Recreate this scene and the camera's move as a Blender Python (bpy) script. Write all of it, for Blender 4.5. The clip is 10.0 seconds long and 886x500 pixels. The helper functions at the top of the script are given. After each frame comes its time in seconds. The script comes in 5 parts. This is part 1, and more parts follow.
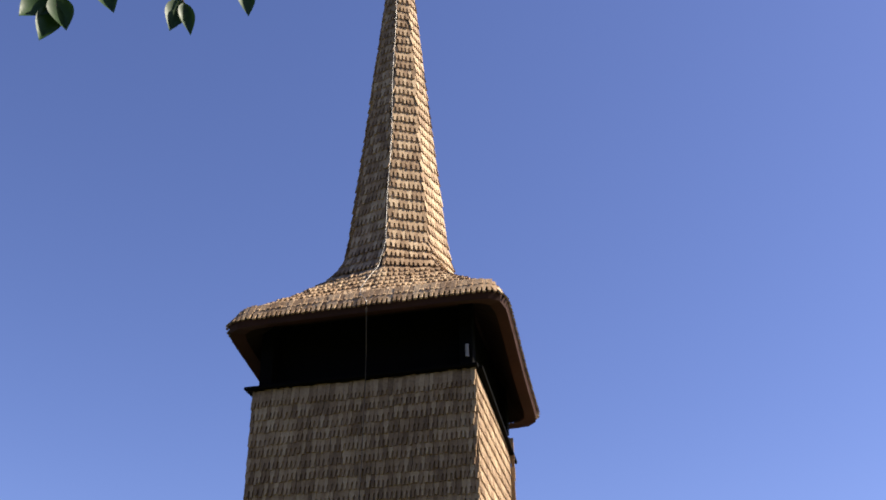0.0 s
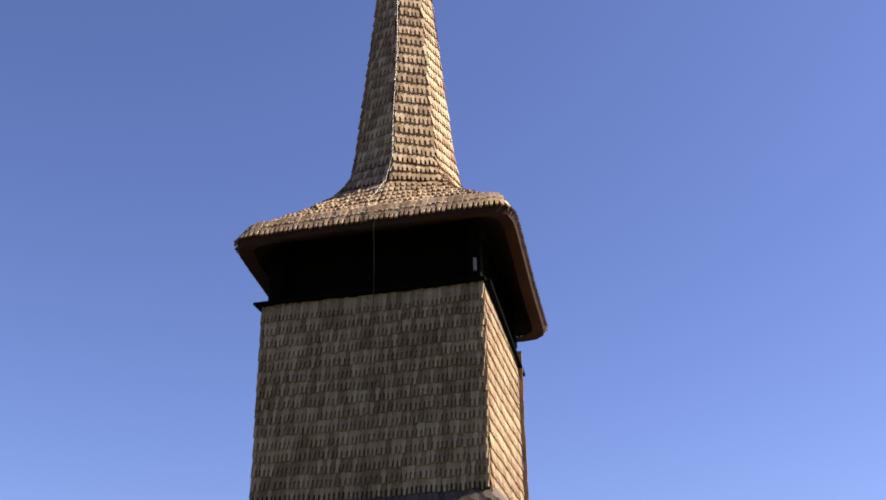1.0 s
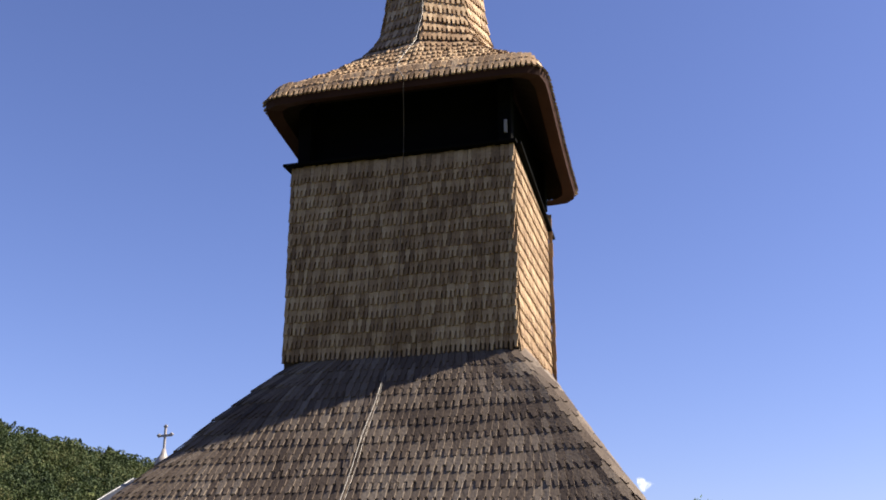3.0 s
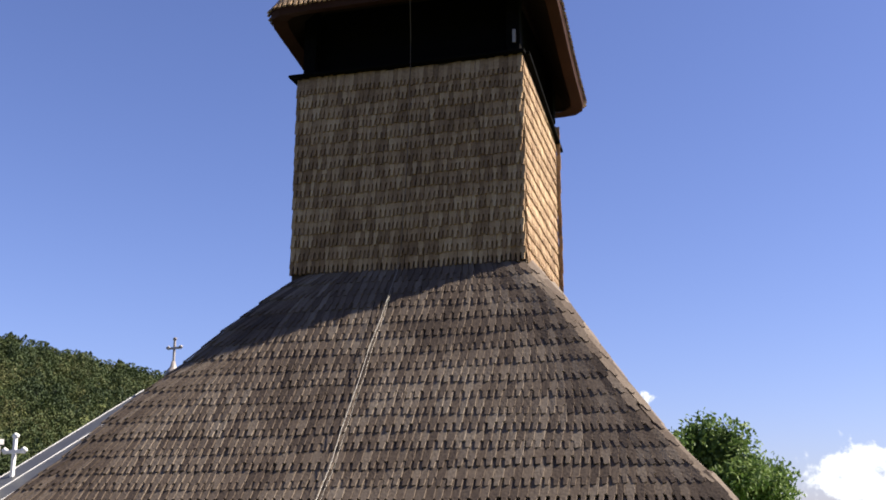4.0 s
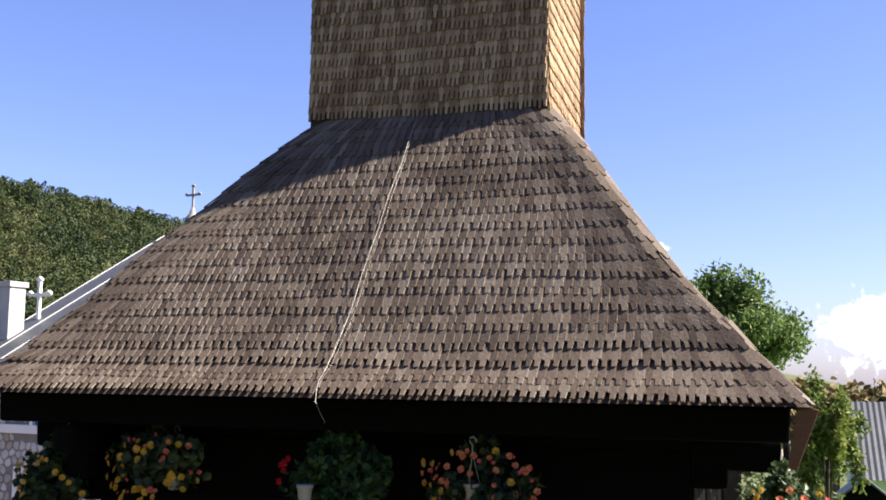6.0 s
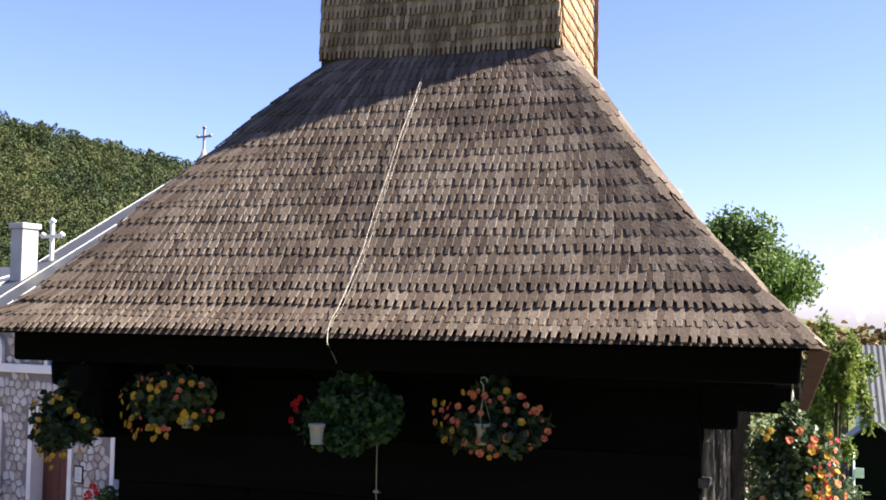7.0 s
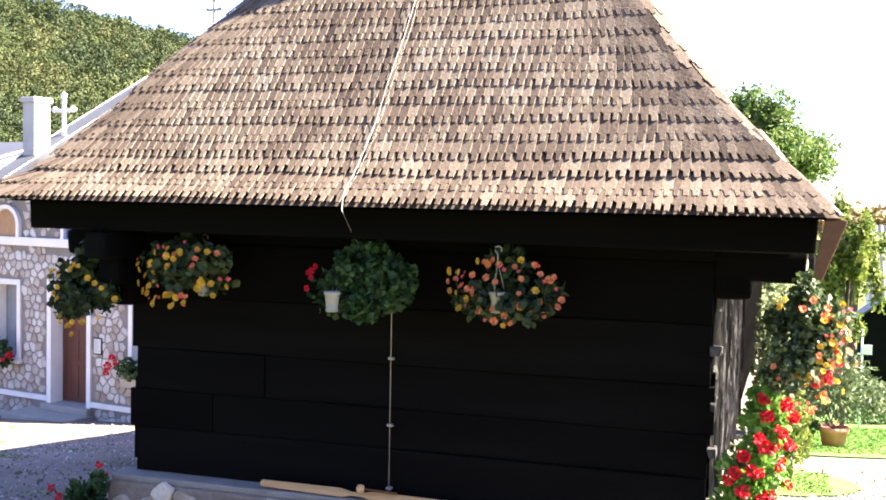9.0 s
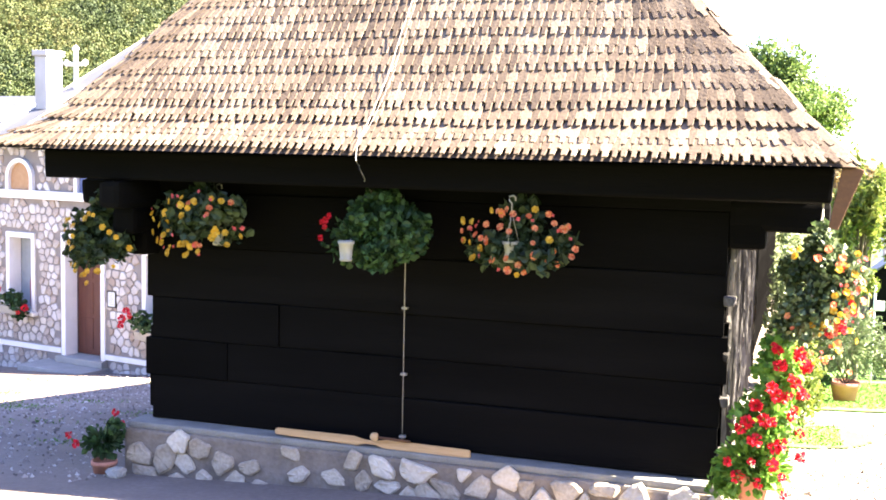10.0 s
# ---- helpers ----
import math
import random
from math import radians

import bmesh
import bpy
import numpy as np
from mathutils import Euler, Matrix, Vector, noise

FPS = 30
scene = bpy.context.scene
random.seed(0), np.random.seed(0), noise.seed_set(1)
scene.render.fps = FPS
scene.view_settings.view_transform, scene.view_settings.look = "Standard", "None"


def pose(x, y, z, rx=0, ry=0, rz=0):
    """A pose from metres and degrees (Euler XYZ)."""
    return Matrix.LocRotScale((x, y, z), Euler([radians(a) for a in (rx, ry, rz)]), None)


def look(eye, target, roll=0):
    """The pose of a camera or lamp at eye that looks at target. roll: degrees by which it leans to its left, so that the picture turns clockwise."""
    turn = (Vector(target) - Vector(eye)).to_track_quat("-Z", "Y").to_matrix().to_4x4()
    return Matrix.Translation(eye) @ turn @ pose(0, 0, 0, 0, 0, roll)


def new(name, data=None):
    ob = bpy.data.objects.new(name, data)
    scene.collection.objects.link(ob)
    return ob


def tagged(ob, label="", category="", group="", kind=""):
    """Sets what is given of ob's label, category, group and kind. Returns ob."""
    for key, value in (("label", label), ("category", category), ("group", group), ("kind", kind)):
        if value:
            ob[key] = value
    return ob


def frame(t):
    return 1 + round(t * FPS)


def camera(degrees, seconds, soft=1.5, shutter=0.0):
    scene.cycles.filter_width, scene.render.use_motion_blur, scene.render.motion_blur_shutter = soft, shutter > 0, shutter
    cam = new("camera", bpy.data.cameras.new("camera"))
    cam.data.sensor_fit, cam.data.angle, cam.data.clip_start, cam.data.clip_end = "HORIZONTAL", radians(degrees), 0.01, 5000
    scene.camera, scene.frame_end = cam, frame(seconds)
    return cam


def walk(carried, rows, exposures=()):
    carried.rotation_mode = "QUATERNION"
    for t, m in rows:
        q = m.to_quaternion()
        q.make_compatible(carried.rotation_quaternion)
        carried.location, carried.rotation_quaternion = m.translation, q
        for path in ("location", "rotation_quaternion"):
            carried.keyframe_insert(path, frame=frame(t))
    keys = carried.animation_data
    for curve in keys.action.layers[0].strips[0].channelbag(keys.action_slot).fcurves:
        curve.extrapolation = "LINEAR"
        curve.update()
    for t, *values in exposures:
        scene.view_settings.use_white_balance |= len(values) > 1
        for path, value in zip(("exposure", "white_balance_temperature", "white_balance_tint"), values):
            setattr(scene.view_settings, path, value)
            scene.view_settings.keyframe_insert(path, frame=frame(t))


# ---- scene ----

# camera: held by hand on the slope, sinks a little as it tilts down from the spire to the stone footing
cam = camera(44.0, 10.0, soft=1.8)
PATH = [
    (0.0, 0.097, -0.212, 3.137, 119.934, 0.607, 13.650),
    (0.5, 0.095, -0.184, 3.123, 117.501, 0.913, 13.746),
    (1.0, 0.094, -0.161, 3.110, 115.698, 0.826, 14.254),
    (1.5, 0.093, -0.144, 3.099, 113.547, 0.635, 15.047),
    (2.0, 0.091, -0.128, 3.089, 111.451, 0.569, 15.845),
    (2.5, 0.084, -0.113, 3.081, 110.365, 0.174, 15.595),
    (4.0, 0.057, -0.070, 3.051, 104.409, -0.130, 15.897),
    (4.5, 0.050, -0.063, 3.042, 102.310, -0.356, 15.654),
    (5.0, 0.040, -0.061, 3.037, 100.468, -0.164, 15.520),
    (5.5, 0.027, -0.052, 3.038, 98.307, -0.356, 16.135),
    (7.0, 0.005, -0.012, 3.020, 93.582, -0.901, 17.242),
    (7.5, 0.003, 0.002, 3.004, 91.831, -0.494, 17.825),
    (8.0, -0.001, 0.017, 2.987, 90.433, -0.556, 17.963),
    (8.5, -0.009, 0.019, 2.966, 88.672, -1.071, 17.879),
    (9.0, -0.020, 0.016, 2.939, 87.290, -1.173, 17.899),
    (9.5, -0.026, 0.012, 2.909, 85.974, -1.078, 18.204),
    (10.0, -0.034, 0.008, 2.880, 85.034, -1.290, 18.515),
]
EXPOSURES = [(0.0, 1.52, 6500, 10), (2.5, 1.54, 6500, 10), (4.5, 1.48, 6400, 10), (5.5, 1.76, 6300, 10), (7.5, 2.46, 6400, 10), (9.0, 3.58, 6750, 10), (10.0, 4.32, 7100, 10)]
walk(cam, [(t, pose(*row)) for t, *row in PATH], EXPOSURES)

# ---- light: low autumn sun from the side and slightly behind the church
SUN_EL, SUN_AZ = radians(41), math.atan2(0.978, 0.208)
world = bpy.data.worlds.new("world")
scene.world = world
world.use_nodes = True
wn = world.node_tree
sky = wn.nodes.new("ShaderNodeTexSky")
sky.sky_type, sky.sun_disc = "NISHITA", False
sky.sun_elevation, sky.sun_rotation = SUN_EL, SUN_AZ
sky.altitude, sky.air_density, sky.dust_density, sky.ozone_density = 400, 1.0, 0.9, 2.0
rich = wn.nodes.new("ShaderNodeMix")
rich.data_type, rich.blend_type = "RGBA", "MULTIPLY"
rich.inputs[0].default_value = 1.0
rich.inputs[7].default_value = (1.05, 1.0, 1.40, 1)
wn.links.new(sky.outputs[0], rich.inputs[6])
wn.links.new(rich.outputs[2], wn.nodes["Background"].inputs[0])
wn.nodes["Background"].inputs[1].default_value = 0.043
sun = new("sun", bpy.data.lights.new("sun", "SUN"))
sun.data.energy, sun.data.angle, sun.data.color = 5.0, radians(0.53), (1.0, 0.90, 0.76)
SUN_DIR = Vector((math.cos(SUN_EL) * 0.978, math.cos(SUN_EL) * 0.208, math.sin(SUN_EL)))
sun.matrix_world = look(SUN_DIR * 60, (0, 0, 0))


# ---- materials
def material(name, colors, scale=6.0, stretch=(1, 1, 1), rough=0.8, bump=0.3, fine=60.0, each=0.0, metal=0.0, blotch=0.8, coords="Object", translucent=0.0, spec=0.3):
    """A grained surface: colours mixed by stretched noise at two scales, piece by piece variation, fine relief."""
    m = bpy.data.materials.new(name)
    m.use_nodes = True
    nt = m.node_tree
    b = nt.nodes["Principled BSDF"]
    link, node = nt.links.new, nt.nodes.new
    b.inputs["Metallic"].default_value = metal
    b.inputs["Specular IOR Level"].default_value = spec
    co, mp = node("ShaderNodeTexCoord"), node("ShaderNodeMapping")
    mp.inputs["Scale"].default_value = stretch
    geo = node("ShaderNodeNewGeometry")
    link(geo.outputs["Position"] if coords == "World" else co.outputs[coords], mp.inputs[0])
    big, small = node("ShaderNodeTexNoise"), node("ShaderNodeTexNoise")
    big.inputs["Scale"].default_value, big.inputs["Detail"].default_value = scale, 5
    small.inputs["Scale"].default_value, small.inputs["Detail"].default_value = fine, 6
    link(mp.outputs[0], big.inputs[0])
    link(mp.outputs[0], small.inputs[0])
    info = node("ShaderNodeObjectInfo")
    total = node("ShaderNodeMath")
    total.operation = "ADD"
    link(info.outputs["Random"], total.inputs[0])
    link(geo.outputs["Random Per Island"], total.inputs[1])
    part_of = node("ShaderNodeMath")
    part_of.operation = "FRACT"
    link(total.outputs[0], part_of.inputs[0])
    f = node("ShaderNodeMath")
    f.operation = "MULTIPLY_ADD"
    link(part_of.outputs[0], f.inputs[0])
    f.inputs[1].default_value = each
    k = node("ShaderNodeMath")
    k.operation = "MULTIPLY_ADD"
    link(big.outputs[0], k.inputs[0])
    k.inputs[1].default_value = blotch
    k.inputs[2].default_value = 0.5 - 0.5 * blotch - 0.5 * each
    link(k.outputs[0], f.inputs[2])
    g = node("ShaderNodeMath")
    g.operation = "MULTIPLY_ADD"
    link(small.outputs[0], g.inputs[0])
    g.inputs[1].default_value = 0.5
    link(f.outputs[0], g.inputs[2])
    h = node("ShaderNodeMath")
    h.operation = "SUBTRACT"
    link(g.outputs[0], h.inputs[0])
    h.inputs[1].default_value = 0.25
    ramp = node("ShaderNodeValToRGB")
    e = ramp.color_ramp.elements
    for i, c in enumerate(colors):
        at = 0.15 + 0.7 * i / max(1, len(colors) - 1)
        el = e[i] if i < 2 else e.new(at)
        el.position, el.color = at, (*c, 1)
    link(h.outputs[0], ramp.inputs[0])
    link(ramp.outputs[0], b.inputs["Base Color"])
    r = node("ShaderNodeMath")
    r.operation = "MULTIPLY_ADD"
    link(small.outputs[0], r.inputs[0])
    r.inputs[1].default_value, r.inputs[2].default_value = 0.3, rough - 0.15
    link(r.outputs[0], b.inputs["Roughness"])
    if bump:
        bp = node("ShaderNodeBump")
        bp.inputs["Strength"].default_value, bp.inputs["Distance"].default_value = bump, 0.01
        link(small.outputs[0], bp.inputs["Height"])
        link(bp.outputs[0], b.inputs["Normal"])
    if translucent:
        t, mix = node("ShaderNodeBsdfTranslucent"), node("ShaderNodeMixShader")
        mix.inputs[0].default_value = translucent
        link(ramp.outputs[0], t.inputs[0])
        link(b.outputs[0], mix.inputs[1])
        link(t.outputs[0], mix.inputs[2])
        link(mix.outputs[0], nt.nodes["Material Output"].inputs[0])
    return m


SHINGLE = material("shingle_wood", [(0.036, 0.025, 0.019), (0.077, 0.056, 0.042), (0.118, 0.091, 0.070), (0.180, 0.149, 0.120)], 1.0, rough=0.8, bump=0.5, fine=45, each=0.42, blotch=0.6, coords="World")
SHINGLE_WALL = material("tower_shingle_wood", [(0.090, 0.053, 0.028), (0.21, 0.133, 0.073), (0.34, 0.236, 0.140), (0.47, 0.355, 0.228)], 1.2, rough=0.8, bump=0.5, fine=45, each=0.4, blotch=0.5, coords="World")
DECK = material("roof_boarding", [(0.03, 0.02, 0.014), (0.07, 0.05, 0.035)], 3, rough=0.9)
# black stain taken down to near black, eave shade put into the colour
DARK_LOG = material("black_stain_shade_log", [(0.0011, 0.0010, 0.0009), (0.0022, 0.0021, 0.0021), (0.0044, 0.0042, 0.0042)], 2.0, (0.25, 1, 2.5), rough=0.9, bump=0.5, fine=30, each=0.3, spec=0.06)
GREY_LOG = material("weathered_log", [(0.0012, 0.0011, 0.0011), (0.002, 0.0019, 0.0019), (0.006, 0.0058, 0.0056)], 3.2, (1, 6.0, 0.55), rough=1.0, bump=0.9, fine=9, each=0.3, spec=0.0)
SAPWOOD = material("bleached_sapwood", [(0.015, 0.014, 0.013), (0.06, 0.057, 0.054), (0.15, 0.143, 0.135)], 5, (2, 8, 0.7), rough=1.0, bump=0.8, fine=12, each=0.6, spec=0.05)
BROWN_WOOD = material("brown_plank", [(0.05, 0.022, 0.011), (0.10, 0.046, 0.023), (0.15, 0.075, 0.04)], 3, (1, 1, 1), rough=0.7, fine=40, each=0.3)
SOFFIT_WOOD = material("shaded_brown_plank", [(0.005, 0.003, 0.002), (0.012, 0.0065, 0.004), (0.02, 0.011, 0.007)], 3, rough=0.8, fine=40, each=0.3, spec=0.15)
EAVE_WOOD = material("reddish_dark_plank", [(0.016, 0.006, 0.0035), (0.032, 0.012, 0.007), (0.048, 0.019, 0.011)], 3, rough=0.75, fine=40, each=0.3, spec=0.15)
PALE_WOOD = material("pale_plank", [(0.30, 0.18, 0.08), (0.48, 0.31, 0.15), (0.58, 0.41, 0.22)], 3, (0.3, 4, 4), rough=0.65, fine=30, each=0.2)
MORTAR = material("grey_mortar", [(0.11, 0.09, 0.073), (0.19, 0.16, 0.133), (0.28, 0.245, 0.21)], 4, rough=0.95, bump=1.0, fine=28)
CEMENT = material("cement_ledge", [(0.13, 0.125, 0.11), (0.20, 0.195, 0.175), (0.27, 0.265, 0.24)], 4, rough=0.9, bump=0.4, fine=60)
STONE = material("footing_stone", [(0.25, 0.205, 0.15), (0.42, 0.365, 0.285), (0.58, 0.53, 0.44)], 7, rough=0.9, bump=0.9, fine=30, each=0.5)
RUBBLE = material("facade_stone", [(0.30, 0.245, 0.20), (0.40, 0.365, 0.33), (0.48, 0.455, 0.425), (0.56, 0.545, 0.52)], 3, rough=0.9, bump=0.6, fine=25, each=0.75)
FACADE_MORTAR = material("facade_mortar", [(0.17, 0.155, 0.143), (0.25, 0.232, 0.214)], 5, rough=0.95, bump=0.5)
WHITE_TRIM = material("white_plaster", [(0.62, 0.60, 0.57), (0.76, 0.75, 0.72), (0.82, 0.81, 0.79)], 2, rough=0.85, bump=0.2)
SHADED_PLASTER = material("shaded_white_plaster", [(0.26, 0.255, 0.25), (0.36, 0.355, 0.35), (0.44, 0.435, 0.43)], 2.5, rough=0.9, bump=0.3)
DOOR_WOOD = material("red_brown_door_wood", [(0.055, 0.02, 0.014), (0.10, 0.036, 0.024), (0.14, 0.054, 0.036)], 3, (4, 4, 0.4), rough=0.5, fine=40)
METAL_ROOF = material("galvanised_sheet", [(0.055, 0.057, 0.063), (0.075, 0.078, 0.085), (0.10, 0.104, 0.11)], 1.0, rough=0.5, bump=0.1, fine=10, each=0.25, metal=0.35)
SEAM = material("pale_seam", [(0.42, 0.42, 0.42), (0.55, 0.55, 0.55)], 3, rough=0.5)
CROSS_GREY = material("grey_metal_cross", [(0.20, 0.18, 0.17), (0.32, 0.29, 0.27)], 6, rough=0.5, metal=0.3)
WIRE = material("bright_wire", [(0.22, 0.205, 0.185), (0.30, 0.285, 0.26)], 8, rough=0.45, metal=0.3)
DULL_WIRE = material("dull_wire", [(0.05, 0.04, 0.03), (0.09, 0.07, 0.055)], 8, rough=0.6)
WHITE_PLASTIC = material("white_plastic", [(0.24, 0.225, 0.19), (0.33, 0.315, 0.27)], 6, rough=0.4, bump=0.0)
TERRACOTTA = material("terracotta", [(0.30, 0.12, 0.07), (0.45, 0.20, 0.13), (0.52, 0.27, 0.19)], 5, rough=0.85)
LEAF_GERANIUM = material("geranium_leaf", [(0.014, 0.036, 0.012), (0.028, 0.066, 0.022), (0.055, 0.115, 0.036)], 5, rough=0.55, bump=0.0, each=0.7, translucent=0.3)
LEAF_TRAIL = material("trailing_leaf", [(0.02, 0.035, 0.014), (0.05, 0.08, 0.03), (0.13, 0.16, 0.08)], 5, rough=0.4, bump=0.0, each=0.8, translucent=0.3)
LEAF_BEGONIA = material("begonia_leaf", [(0.013, 0.024, 0.011), (0.026, 0.046, 0.019), (0.055, 0.078, 0.033)], 5, rough=0.5, bump=0.0, each=0.7, translucent=0.25)
LEAF_BRIGHT = material("sunny_leaf", [(0.06, 0.15, 0.02), (0.11, 0.24, 0.035), (0.17, 0.32, 0.055)], 5, rough=0.55, bump=0.0, each=0.7, translucent=0.35)
LEAF_TREE = material("walnut_leaf", [(0.055, 0.095, 0.024), (0.105, 0.165, 0.042), (0.18, 0.24, 0.07)], 0.8, rough=0.55, bump=0.0, each=0.6, translucent=0.3)
LEAF_YELLOW = material("yellowing_leaf", [(0.05, 0.09, 0.02), (0.12, 0.16, 0.03), (0.22, 0.24, 0.05)], 0.8, rough=0.55, bump=0.0, each=0.6, translucent=0.35)
LEAF_FOREST = material("forest_leaf", [(0.017, 0.030, 0.010), (0.029, 0.046, 0.014), (0.048, 0.065, 0.019), (0.08, 0.08, 0.028)], 0.09, rough=0.7, bump=0.0, each=0.35, blotch=1.6, fine=0.6, translucent=0.2)
LEAF_AUTUMN = material("autumn_wood_leaf", [(0.07, 0.07, 0.025), (0.15, 0.11, 0.04), (0.22, 0.15, 0.07)], 0.15, rough=0.7, bump=0.0, each=0.5, translucent=0.2)
LEAF_OLEANDER = material("oleander_leaf", [(0.05, 0.08, 0.035), (0.11, 0.15, 0.07), (0.2, 0.24, 0.12)], 4, rough=0.5, bump=0.0, each=0.6, translucent=0.25)
LEAF_NEAR = material("dark_overhead_leaf", [(0.012, 0.03, 0.008), (0.03, 0.07, 0.015)], 6, rough=0.5, bump=0.0, translucent=0.3)
BARK = material("bark", [(0.05, 0.04, 0.03), (0.12, 0.10, 0.08)], 4, (3, 3, 0.6), rough=0.95, bump=0.8)
PETAL_YELLOW = material("yellow_petal", [(0.46, 0.24, 0.015), (0.58, 0.34, 0.03), (0.66, 0.45, 0.08)], 20, rough=0.6, bump=0.0, each=0.5, translucent=0.3)
PETAL_ORANGE = material("orange_petal", [(0.54, 0.09, 0.05), (0.62, 0.19, 0.08), (0.68, 0.32, 0.16)], 20, rough=0.6, bump=0.0, each=0.6, translucent=0.3)
PETAL_PINK = material("coral_bud", [(0.62, 0.08, 0.09), (0.72, 0.17, 0.17)], 20, rough=0.6, bump=0.0, each=0.6, translucent=0.3)
PETAL_RED = material("red_petal", [(0.42, 0.005, 0.012), (0.60, 0.012, 0.03), (0.70, 0.03, 0.06)], 20, rough=0.6, bump=0.0, each=0.6, translucent=0.25)
GRAVEL = material("gravel", [(0.08, 0.062, 0.05), (0.17, 0.138, 0.113), (0.28, 0.242, 0.205)], 0.6, rough=0.95, bump=1.0, fine=22, blotch=0.7)
PEBBLE = material("pebble", [(0.12, 0.10, 0.085), (0.30, 0.26, 0.22), (0.50, 0.46, 0.41)], 8, rough=0.9, bump=0.0, each=0.9)
MEADOW = material("rough_grass", [(0.035, 0.05, 0.015), (0.07, 0.085, 0.028), (0.11, 0.11, 0.045)], 0.3, rough=0.95, bump=0.8, fine=6)
GRASS = material("short_grass", [(0.06, 0.13, 0.02), (0.10, 0.20, 0.035), (0.16, 0.26, 0.06)], 0.8, rough=0.9, bump=0.8, fine=25)
ASPHALT = material("pale_lane", [(0.20, 0.19, 0.175), (0.28, 0.265, 0.25)], 0.8, rough=0.95, bump=0.4, fine=30)
GLASS_DARK = material("painted_niche", [(0.18, 0.22, 0.26), (0.30, 0.34, 0.36)], 6, rough=0.4)
NICHE_RED = material("faded_red_paint", [(0.22, 0.05, 0.06), (0.34, 0.10, 0.10)], 6, rough=0.6)
NICHE_BLUE = material("blue_paint", [(0.05, 0.08, 0.20), (0.12, 0.16, 0.30)], 9, rough=0.6)
NICHE_OCHRE = material("ochre_paint", [(0.30, 0.17, 0.08), (0.42, 0.26, 0.14)], 9, rough=0.6)
BLACK_FRAME = material("black_frame", [(0.012, 0.012, 0.013), (0.02, 0.02, 0.021)], 5, rough=0.4)
PAPER = material("pale_notice", [(0.55, 0.60, 0.60), (0.66, 0.70, 0.70)], 5, rough=0.6, bump=0.0)
CONCRETE = material("step_concrete", [(0.24, 0.235, 0.21), (0.36, 0.35, 0.32)], 3, rough=0.95, bump=0.5)
CLOUD = material("cloud_white", [(0.8, 0.8, 0.8), (0.85, 0.85, 0.85)], 1, rough=1.0, bump=0.0)
GREEN_POST = material("pale_green_paint", [(0.45, 0.55, 0.48), (0.55, 0.63, 0.56)], 5, rough=0.5)
BARN_WALL = material("white_barn_wall", [(0.60, 0.60, 0.60), (0.74, 0.74, 0.73)], 1, rough=0.9)


# ---- mesh helpers
def mesh_of(name, verts, faces, mat, smooth=False):
    me = bpy.data.meshes.new(name)
    me.from_pydata([tuple(v) for v in verts], [], faces)
    me.materials.append(mat)
    if smooth:
        me.polygons.foreach_set("use_smooth", [True] * len(me.polygons))
    me.update()
    return me


def part(name, data, mat=None, parent=None, label="", smooth=False):
    """Links a bmesh or a mesh as one object under its parent."""
    if isinstance(data, bmesh.types.BMesh):
        me = bpy.data.meshes.new(name)
        data.to_mesh(me)
        data.free()
        me.materials.append(mat)
        if smooth:
            me.polygons.foreach_set("use_smooth", [True] * len(me.polygons))
    else:
        me = data
    ob = new(name, me)
    ob.parent = parent
    if label:
        tagged(ob, label=label)
    return ob


def thing(name, label, category, kind="", group="", at=(0, 0, 0)):
    ob = new(name)
    ob.empty_display_size = 0.1
    ob.location = at
    return tagged(ob, label, category, group, kind)


def add_box(bm, lo, hi, bevel=0.0, m=None, jitter=0.0):
    lo, hi = Vector(lo), Vector(hi)
    r = bmesh.ops.create_cube(bm, size=1.0, matrix=Matrix.Translation((lo + hi) / 2) @ Matrix.Diagonal((*(hi - lo), 1)))
    vs = r["verts"]
    if jitter:
        for v in vs:
            v.co += Vector([random.uniform(-jitter, jitter) for _ in range(3)])
    if bevel:
        es = list({e for v in vs for e in v.link_edges})
        out = bmesh.ops.bevel(bm, geom=es, offset=bevel, segments=2, affect="EDGES", profile=0.6)
        vs = list({v for f in out["faces"] for v in f.verts} | {v for v in vs if v.is_valid})
    if m is not None:
        bmesh.ops.transform(bm, matrix=m, verts=vs)
    return vs


def box(name, lo, hi, mat, parent, bevel=0.01, label="", m=None, jitter=0.0):
    bm = bmesh.new()
    add_box(bm, lo, hi, bevel, m, jitter)
    return part(name, bm, mat, parent, label)


def tube(name, pts, radius, mat, parent, label="", sides=8, taper=1.0):
    bm = bmesh.new()
    add_tube(bm, pts, radius, sides, taper)
    return part(name, bm, mat, parent, label, smooth=True)


def add_tube(bm, pts, radius, sides=8, taper=1.0):
    pts = [Vector(p) for p in pts]
    rings = []
    for i, p in enumerate(pts):
        d = (pts[min(i + 1, len(pts) - 1)] - pts[max(i - 1, 0)]).normalized()
        a = d.orthogonal().normalized() if abs(d.z) > 0.9 else d.cross(Vector((0, 0, 1))).normalized()
        b = d.cross(a)
        r = radius * (1 + (taper - 1) * i / max(1, len(pts) - 1))
        rings.append([bm.verts.new(p + (a * math.cos(2 * math.pi * k / sides) + b * math.sin(2 * math.pi * k / sides)) * r) for k in range(sides)])
    for r0, r1 in zip(rings, rings[1:]):
        for k in range(sides):
            bm.faces.new((r0[k], r0[(k + 1) % sides], r1[(k + 1) % sides], r1[k]))
    bm.faces.new(rings[0][::-1])
    bm.faces.new(rings[-1])


